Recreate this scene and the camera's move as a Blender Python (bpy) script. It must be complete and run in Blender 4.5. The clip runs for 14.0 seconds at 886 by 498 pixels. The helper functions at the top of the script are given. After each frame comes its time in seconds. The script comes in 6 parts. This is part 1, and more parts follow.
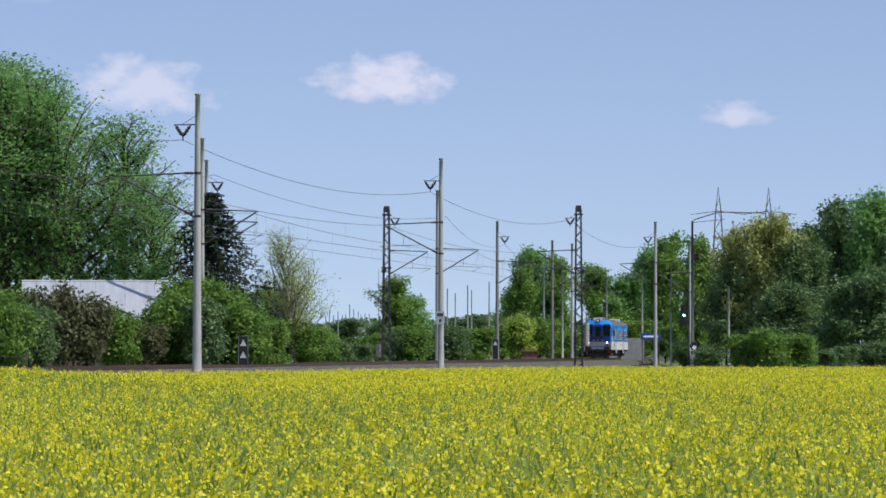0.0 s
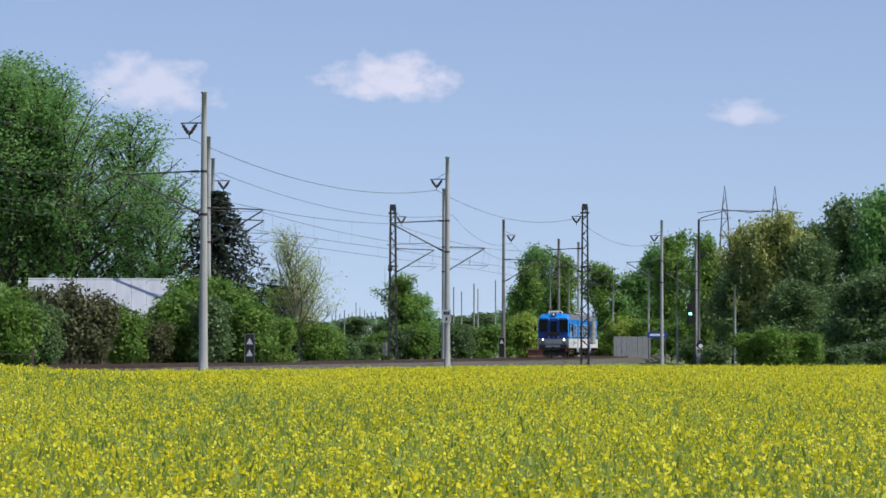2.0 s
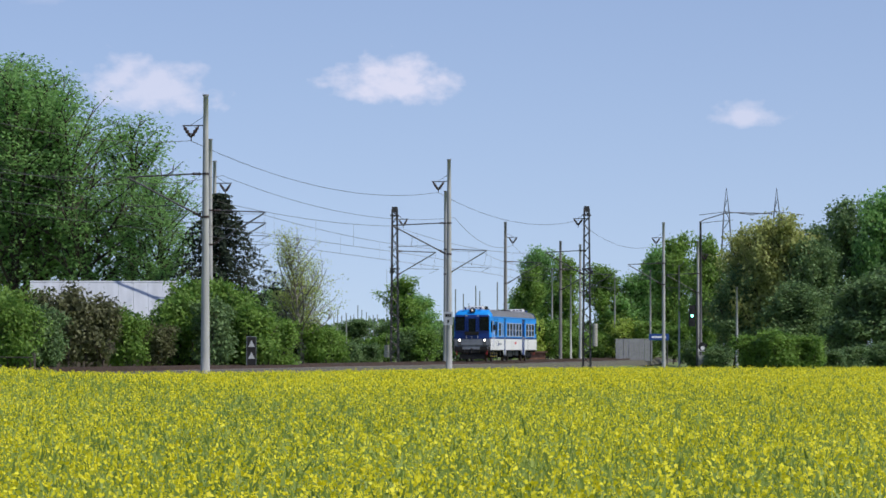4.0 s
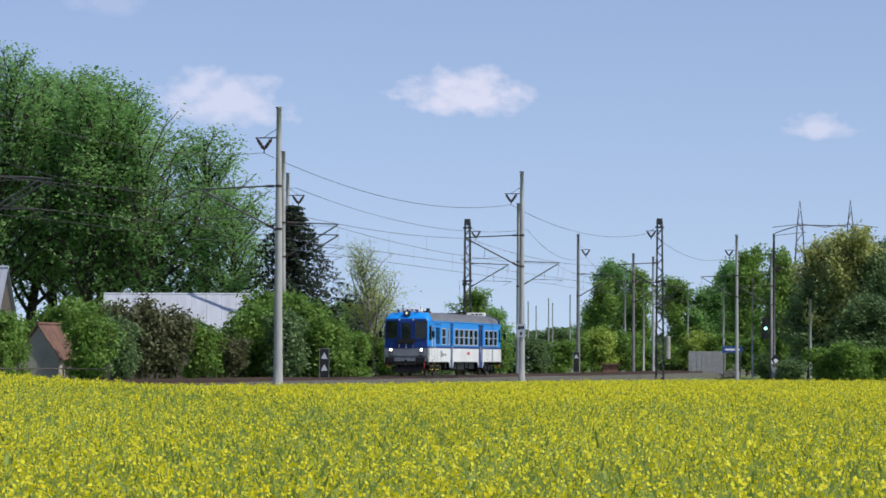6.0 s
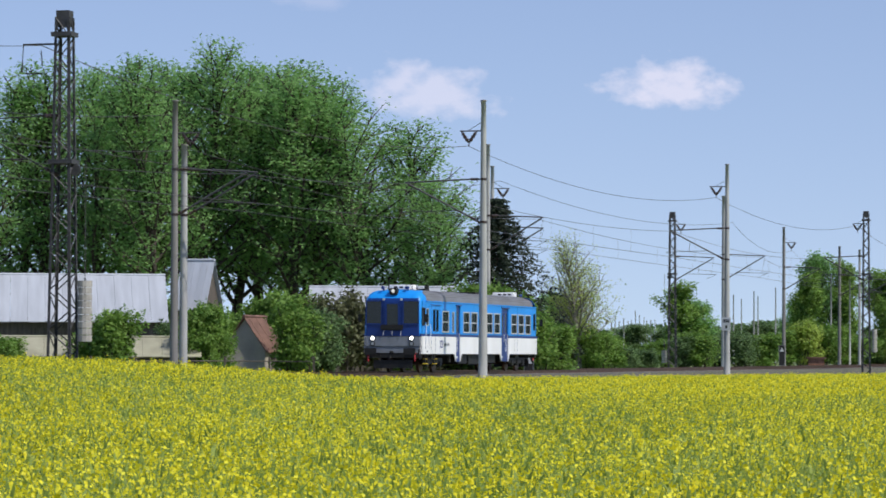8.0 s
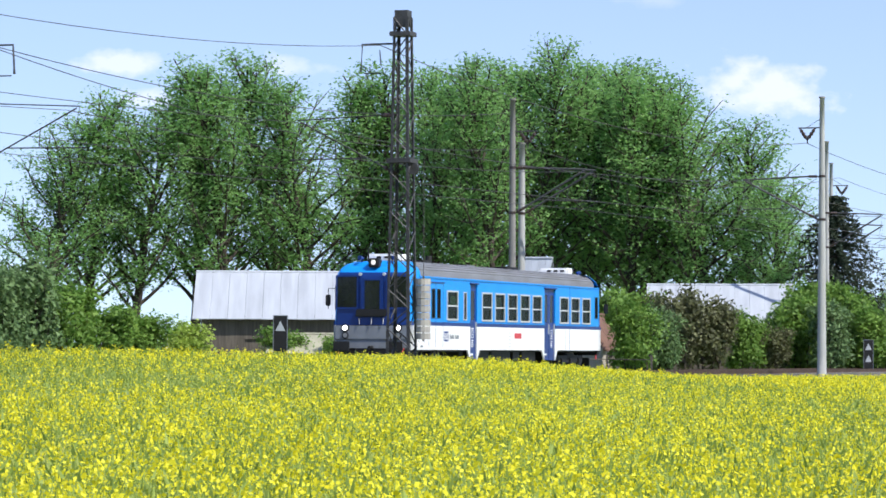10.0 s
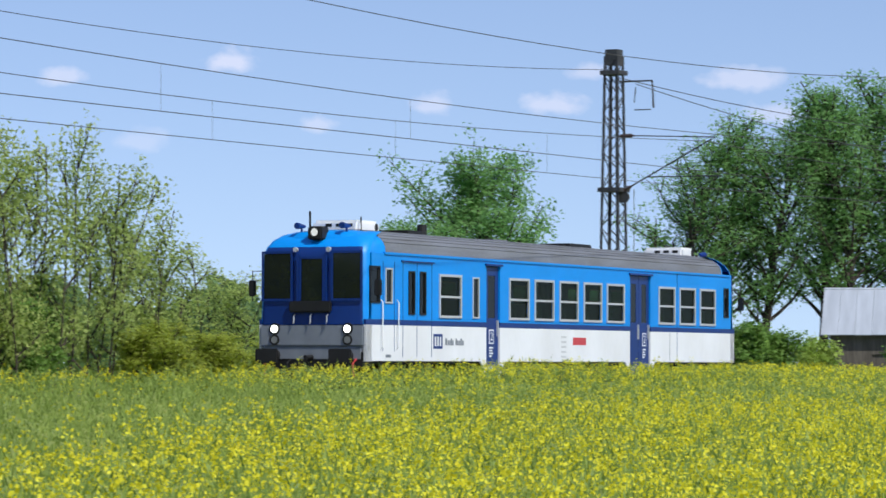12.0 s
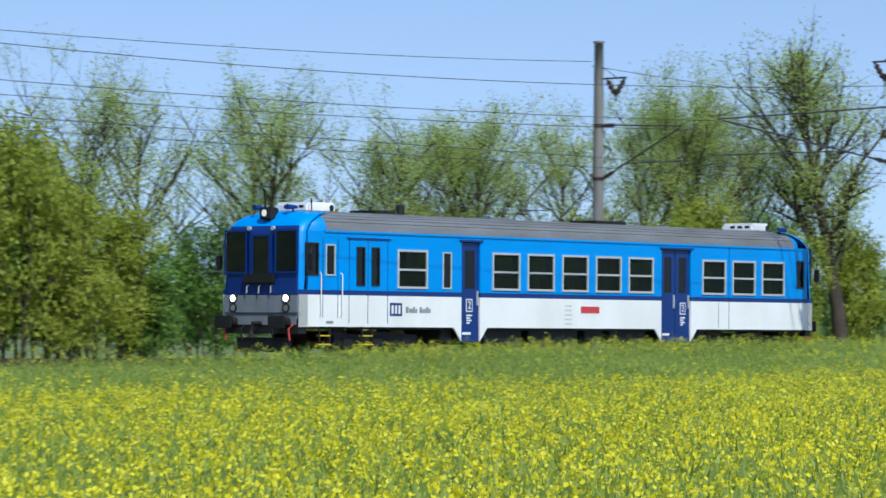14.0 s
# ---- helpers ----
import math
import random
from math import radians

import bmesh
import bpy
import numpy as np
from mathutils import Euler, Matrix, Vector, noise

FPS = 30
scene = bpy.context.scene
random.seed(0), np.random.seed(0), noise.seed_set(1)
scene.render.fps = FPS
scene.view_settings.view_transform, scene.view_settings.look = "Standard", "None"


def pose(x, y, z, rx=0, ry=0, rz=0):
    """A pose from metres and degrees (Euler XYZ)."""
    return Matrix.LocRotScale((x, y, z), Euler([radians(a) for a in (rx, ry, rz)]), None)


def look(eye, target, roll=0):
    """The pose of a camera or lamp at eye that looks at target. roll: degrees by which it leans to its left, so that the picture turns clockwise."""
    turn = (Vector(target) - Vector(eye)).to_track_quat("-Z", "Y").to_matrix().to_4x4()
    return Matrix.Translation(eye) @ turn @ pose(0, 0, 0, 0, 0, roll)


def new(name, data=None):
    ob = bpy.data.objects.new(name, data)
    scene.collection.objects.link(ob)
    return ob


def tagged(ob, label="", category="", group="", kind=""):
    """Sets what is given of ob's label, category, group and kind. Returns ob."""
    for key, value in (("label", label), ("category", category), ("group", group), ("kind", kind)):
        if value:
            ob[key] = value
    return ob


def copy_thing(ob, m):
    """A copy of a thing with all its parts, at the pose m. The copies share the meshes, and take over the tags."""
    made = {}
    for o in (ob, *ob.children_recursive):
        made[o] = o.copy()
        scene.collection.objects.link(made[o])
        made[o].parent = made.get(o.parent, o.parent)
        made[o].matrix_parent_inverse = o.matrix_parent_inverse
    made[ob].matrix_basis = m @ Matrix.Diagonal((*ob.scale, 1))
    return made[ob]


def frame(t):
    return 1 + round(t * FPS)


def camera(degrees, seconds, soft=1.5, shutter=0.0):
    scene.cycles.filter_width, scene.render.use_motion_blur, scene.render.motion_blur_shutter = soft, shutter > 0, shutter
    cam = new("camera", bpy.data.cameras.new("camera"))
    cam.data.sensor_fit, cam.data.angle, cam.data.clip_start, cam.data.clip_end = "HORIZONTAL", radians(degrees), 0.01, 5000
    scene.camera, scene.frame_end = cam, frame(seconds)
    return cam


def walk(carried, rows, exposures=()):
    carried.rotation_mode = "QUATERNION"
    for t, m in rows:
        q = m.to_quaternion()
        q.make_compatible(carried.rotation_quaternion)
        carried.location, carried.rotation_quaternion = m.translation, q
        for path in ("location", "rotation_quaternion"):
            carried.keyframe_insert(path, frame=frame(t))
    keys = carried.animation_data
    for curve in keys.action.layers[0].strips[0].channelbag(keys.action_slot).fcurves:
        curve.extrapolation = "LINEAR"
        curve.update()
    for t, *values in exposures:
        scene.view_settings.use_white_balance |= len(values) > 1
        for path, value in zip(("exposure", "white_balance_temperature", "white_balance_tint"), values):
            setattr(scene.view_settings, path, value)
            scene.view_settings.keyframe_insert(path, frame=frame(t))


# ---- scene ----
cam = camera(14.895, 14.0, soft=1.6, shutter=0.12)
EYE = 2.3
# seconds, x, y, yaw, pitch, lean
PATH = [
    (0.0, 0.0, 0.0, -0.004, 1.668, 0.04), (0.5, 0.0, 0.0, -0.002, 1.639, 0.05), (1.0, 0.0, 0.0, -0.001, 1.657, 0.04),
    (1.5, 0.0, 0.0, 0.015, 1.637, 0.05), (2.0, 0.0, 0.0, 0.103, 1.640, 0.06), (2.5, 0.0, 0.0, 0.086, 1.648, 0.02),
    (3.0, 0.0, 0.0, 0.119, 1.706, 0.01), (5.5, 0.0, 0.0, 0.154, 1.631, 0.03), (6.0, 0.0, 0.0, 1.363, 1.885, 0.09),
    (6.5, 0.0, 0.0, 1.801, 2.060, 0.10), (7.0, 0.0, 0.0, 2.167, 1.853, 0.08), (7.5, 0.0, 0.0, 2.999, 1.794, 0.12),
    (8.0, 0.0, 0.0, 4.820, 1.758, 0.19), (8.2, 0.0, 0.0, 5.571, 1.754, 0.21), (10.3, 0.0, 0.0, 11.178, 1.697, 0.31),
    (10.5, 0.05, -0.67, 11.674, 1.700, 0.36), (11.0, 0.19, -2.36, 14.132, 1.760, 0.48), (11.5, 0.93, -4.50, 17.512, 1.803, 0.34),
    (12.0, 1.68, -6.64, 21.094, 1.917, 0.18), (12.4, 2.25, -8.2, 24.25, 2.07, 0.08), (12.5, 2.43, -8.79, 25.044, 2.112, 0.06),
    (12.6, 3.05, -10.9, 25.418, 2.026, 0.18), (12.7, 4.11, -14.5, 25.792, 1.941, 0.3), (12.8, 5.2, -18.2, 26.166, 1.855, 0.42),
    (12.9, 6.29, -21.89, 26.54, 1.77, 0.54), (13, 7.35, -25.49, 26.914, 1.684, 0.66), (13.1, 9, -28.79, 27.415, 1.622, 0.714),
    (13.2, 10.65, -32.09, 28.025, 1.56, 0.768), (13.3, 12.29, -35.4, 28.685, 1.499, 0.822), (13.4, 13.94, -38.7, 29.38, 1.437, 0.876),
    (13.5, 15.59, -42, 30.101, 1.375, 0.93), (13.6, 18.22, -44.3, 31.465, 1.374, 0.814), (13.7, 20.48, -46.28, 32.925, 1.372, 0.698),
    (13.8, 22.44, -47.99, 34.424, 1.371, 0.582), (13.9, 24.17, -49.5, 35.949, 1.369, 0.466), (14, 25.72, -50.86, 37.493, 1.368, 0.35)]
EXPOSURES = [(0.0, 0.0, 6500, 10), (8.2, 0.04, 6500, 10), (10.3, 0.62, 6400, 9), (11.1, 0.56, 6350, 9), (11.5, 0.28, 6300, 8), (12.0, 0.08, 6250, 7), (12.6, -0.05, 6200, 7), (13.2, 0.0, 6200, 6), (14.0, 0.08, 5950, 2)]
walk(cam, [(t, pose(x, y, EYE, 90 + p, -r, a)) for t, x, y, a, p, r in PATH], EXPOSURES)

# ---- world and sun ----
SUN_AZ, SUN_EL = 118.0, 50.0      # clockwise from +y, degrees
world = bpy.data.worlds.new("sky")
scene.world = world
world.use_nodes = True


def build_sky():
    nt = world.node_tree
    nd, ln = nt.nodes, nt.links
    bg = nd["Background"]
    sky = nd.new("ShaderNodeTexSky")
    sky.sky_type = "NISHITA"
    sky.sun_disc = False
    sky.sun_elevation, sky.sun_rotation = radians(SUN_EL), radians(SUN_AZ)
    sky.air_density, sky.dust_density, sky.ozone_density, sky.altitude = 1.0, 0.4, 3.0, 200
    # the haze of the lowest degrees is lifted out of the view
    lift = nd.new("ShaderNodeVectorMath")
    lift.operation = "ADD"
    lift.inputs[1].default_value = (0, 0, 0.10)
    tc = nd.new("ShaderNodeTexCoord")
    sep = nd.new("ShaderNodeSeparateXYZ")
    ln.new(tc.outputs["Generated"], lift.inputs[0])
    ln.new(lift.outputs[0], sky.inputs["Vector"])
    ln.new(tc.outputs["Generated"], sep.inputs[0])

    def m(op, a, b=None, c=None):
        n = nd.new("ShaderNodeMath")
        n.operation = op
        for k, val in enumerate((a, b, c)):
            if val is None:
                continue
            if isinstance(val, (int, float)):
                n.inputs[k].default_value = val
            else:
                ln.new(val, n.inputs[k])
        return n.outputs[0]
    az = m("ARCTAN2", m("MULTIPLY", sep.outputs[0], -1.0), sep.outputs[1])      # leftwards from +y
    el = m("ARCSINE", sep.outputs[2])
    comb = nd.new("ShaderNodeCombineXYZ")
    ln.new(m("MULTIPLY", az, 60.0), comb.inputs[0])
    ln.new(m("MULTIPLY", el, 85.0), comb.inputs[1])
    no = nd.new("ShaderNodeTexNoise")
    no.inputs["Scale"].default_value, no.inputs["Detail"].default_value, no.inputs["Roughness"].default_value = 1.6, 7.0, 0.55
    ln.new(comb.outputs[0], no.inputs["Vector"])
    total = None
    # fair-weather clouds: bearing, height, half width, half height (degrees), weight
    for a, e, w, h, k in [(0.95, 4.45, 1.25, 0.55, 1.0), (5.1, 4.35, 1.3, 0.62, 0.8), (-4.95, 3.9, 0.75, 0.28, 0.75), (7.0, 6.0, 0.8, 0.3, 0.25),
                          (16.0, 4.75, 0.75, 0.3, 0.7), (13.2, 4.75, 0.8, 0.25, 0.5), (18.6, 4.9, 0.4, 0.2, 0.6),
                          (24.7, 5.05, 0.5, 0.28, 0.9), (27.6, 4.75, 0.5, 0.22, 0.7), (21.3, 4.35, 0.35, 0.3, 0.65), (19.2, 4.35, 0.6, 0.28, 0.75), (15.5, 4.2, 0.6, 0.25, 0.6),
                          (23.2, 4.0, 0.3, 0.2, 0.6), (26.2, 3.7, 0.5, 0.3, 0.4), (-12.0, 5.0, 2.0, 0.7, 0.7), (52.0, 6.0, 2.4, 0.8, 0.7)]:
        dx = m("DIVIDE", m("SUBTRACT", az, radians(a)), radians(w))
        dy = m("DIVIDE", m("SUBTRACT", el, radians(e)), radians(h))
        low = m("MULTIPLY", m("MINIMUM", dy, 0.0), 0.45)
        dy = m("ADD", dy, low)
        d = m("SQRT", m("ADD", m("MULTIPLY", dx, dx), m("MULTIPLY", dy, dy)))
        v = m("SUBTRACT", m("ADD", 1.0, m("MULTIPLY", m("SUBTRACT", no.outputs["Fac"], 0.5), 2.2)), d)
        v = m("MULTIPLY", m("SMOOTH_MIN", m("MAXIMUM", m("MULTIPLY", v, 1.5), 0.0), 1.0, 0.2), k)
        total = v if total is None else m("MAXIMUM", total, v)
    mix = nd.new("ShaderNodeMix")
    mix.data_type = "RGBA"
    mix.inputs["B"].default_value = (6.9, 6.4, 7.1, 1)
    ln.new(m("MULTIPLY", total, 0.55), mix.inputs["Factor"])
    tint = nd.new("ShaderNodeMix")
    tint.data_type, tint.blend_type = "RGBA", "MULTIPLY"
    tint.inputs["Factor"].default_value, tint.inputs["B"].default_value = 1.0, (1.10, 0.955, 0.975, 1)
    ln.new(sky.outputs[0], tint.inputs["A"])
    ln.new(tint.outputs["Result"], mix.inputs["A"])
    ln.new(mix.outputs["Result"], bg.inputs[0])
    bg.inputs[1].default_value = 0.14


build_sky()
sun = new("sun", bpy.data.lights.new("sun", "SUN"))
sun.data.energy, sun.data.angle, sun.data.color = 3.8, radians(0.55), (1.0, 0.95, 0.86)
_a, _e = radians(SUN_AZ), radians(SUN_EL)
sun.matrix_world = look((60 * math.sin(_a), 60 * math.cos(_a), 80), (60 * math.sin(_a) - math.sin(_a) * math.cos(_e), 60 * math.cos(_a) - math.cos(_a) * math.cos(_e), 80 - math.sin(_e)))


# ---- materials ----
def material(name, base, rough=0.6, metal=0.0, vary=0.25, scale=3.0, fine=40.0, bump=0.15, second=None, emit=None, coat=0.0, stretch=(1, 1, 1), island=0.0, objvary=0.0):
    """Base colour broken up at two scales, with fine relief; second: a colour that stains take."""
    mt = bpy.data.materials.new(name)
    mt.use_nodes = True
    nd, ln = mt.node_tree.nodes, mt.node_tree.links
    bs = nd["Principled BSDF"]
    bs.inputs["Roughness"].default_value, bs.inputs["Metallic"].default_value = rough, metal
    bs.inputs["Coat Weight"].default_value = coat
    tc = nd.new("ShaderNodeTexCoord")
    mp = nd.new("ShaderNodeMapping")
    mp.inputs["Scale"].default_value = stretch
    ln.new(tc.outputs["Object"], mp.inputs[0])
    big, small = nd.new("ShaderNodeTexNoise"), nd.new("ShaderNodeTexNoise")
    big.inputs["Scale"].default_value, big.inputs["Detail"].default_value = scale, 5
    small.inputs["Scale"].default_value, small.inputs["Detail"].default_value = fine, 3
    ln.new(mp.outputs[0], big.inputs["Vector"]), ln.new(mp.outputs[0], small.inputs["Vector"])
    ramp = nd.new("ShaderNodeMapRange")
    ramp.inputs[1].default_value, ramp.inputs[2].default_value = 0.35, 0.68
    ln.new(big.outputs["Fac"], ramp.inputs[0])
    mix = nd.new("ShaderNodeMix")
    mix.data_type = "RGBA"
    sec = second or tuple(c * (1 - vary) for c in base)
    mix.inputs["A"].default_value, mix.inputs["B"].default_value = (*base, 1), (*sec, 1)
    ln.new(ramp.outputs[0], mix.inputs["Factor"])
    hsv = nd.new("ShaderNodeHueSaturation")
    ln.new(mix.outputs["Result"], hsv.inputs["Color"])
    val = nd.new("ShaderNodeMapRange")
    val.inputs[3].default_value, val.inputs[4].default_value = 1 - vary * 0.6, 1 + vary * 0.6
    ln.new(small.outputs["Fac"], val.inputs[0])
    out = val.outputs[0]
    for amount, src in ((island, "island"), (objvary, "object")):
        if amount:
            g = nd.new("ShaderNodeNewGeometry") if src == "island" else nd.new("ShaderNodeObjectInfo")
            r = nd.new("ShaderNodeMapRange")
            r.inputs[3].default_value, r.inputs[4].default_value = 1 - amount, 1 + amount
            ln.new(g.outputs["Random Per Island" if src == "island" else "Random"], r.inputs[0])
            mu = nd.new("ShaderNodeMath")
            mu.operation = "MULTIPLY"
            ln.new(out, mu.inputs[0]), ln.new(r.outputs[0], mu.inputs[1])
            out = mu.outputs[0]
    ln.new(out, hsv.inputs["Value"])
    ln.new(hsv.outputs[0], bs.inputs["Base Color"])
    if bump:
        bp = nd.new("ShaderNodeBump")
        bp.inputs["Strength"].default_value, bp.inputs["Distance"].default_value = bump, 0.02
        ln.new(small.outputs["Fac"], bp.inputs["Height"])
        ln.new(bp.outputs[0], bs.inputs["Normal"])
    if emit:
        bs.inputs["Emission Color"].default_value, bs.inputs["Emission Strength"].default_value = (*emit[:3], 1), emit[3]
    return mt


def leaf_material(name, a, b, trans=0.35, rough=0.55):
    """Leaves: colour by island between a and b, part of the light passing through."""
    mt = bpy.data.materials.new(name)
    mt.use_nodes = True
    nd, ln = mt.node_tree.nodes, mt.node_tree.links
    bs, outp = nd["Principled BSDF"], nd["Material Output"]
    bs.inputs["Roughness"].default_value = rough
    bs.inputs["Specular IOR Level"].default_value = 0.3
    geo = nd.new("ShaderNodeNewGeometry")
    tc = nd.new("ShaderNodeTexCoord")
    no = nd.new("ShaderNodeTexNoise")
    no.inputs["Scale"].default_value, no.inputs["Detail"].default_value = 0.35, 3
    ln.new(tc.outputs["Object"], no.inputs["Vector"])
    add = nd.new("ShaderNodeMath")
    add.operation = "MULTIPLY_ADD"
    ln.new(geo.outputs["Random Per Island"], add.inputs[0])
    add.inputs[1].default_value = 0.6
    ln.new(no.outputs["Fac"], add.inputs[2])
    mr = nd.new("ShaderNodeMapRange")
    mr.inputs[1].default_value, mr.inputs[2].default_value = 0.45, 1.15
    ln.new(add.outputs[0], mr.inputs[0])
    mix = nd.new("ShaderNodeMix")
    mix.data_type = "RGBA"
    mix.inputs["A"].default_value, mix.inputs["B"].default_value = (*a, 1), (*b, 1)
    ln.new(mr.outputs[0], mix.inputs["Factor"])
    ln.new(mix.outputs["Result"], bs.inputs["Base Color"])
    tr = nd.new("ShaderNodeBsdfTranslucent")
    ln.new(mix.outputs["Result"], tr.inputs["Color"])
    ms = nd.new("ShaderNodeMixShader")
    ms.inputs[0].default_value = trans
    ln.new(bs.outputs[0], ms.inputs[1]), ln.new(tr.outputs[0], ms.inputs[2])
    ln.new(ms.outputs[0], outp.inputs[0])
    return mt


def glass_material(name, tint, clear):
    mt = bpy.data.materials.new(name)
    mt.use_nodes = True
    nd, ln = mt.node_tree.nodes, mt.node_tree.links
    bs, outp = nd["Principled BSDF"], nd["Material Output"]
    bs.inputs["Base Color"].default_value, bs.inputs["Roughness"].default_value = (*[c * 0.05 for c in tint], 1), 0.04
    tp = nd.new("ShaderNodeBsdfTransparent")
    tp.inputs[0].default_value = (*tint, 1)
    ms = nd.new("ShaderNodeMixShader")
    ms.inputs[0].default_value = clear
    ln.new(bs.outputs[0], ms.inputs[1]), ln.new(tp.outputs[0], ms.inputs[2])
    ln.new(ms.outputs[0], outp.inputs[0])
    return mt


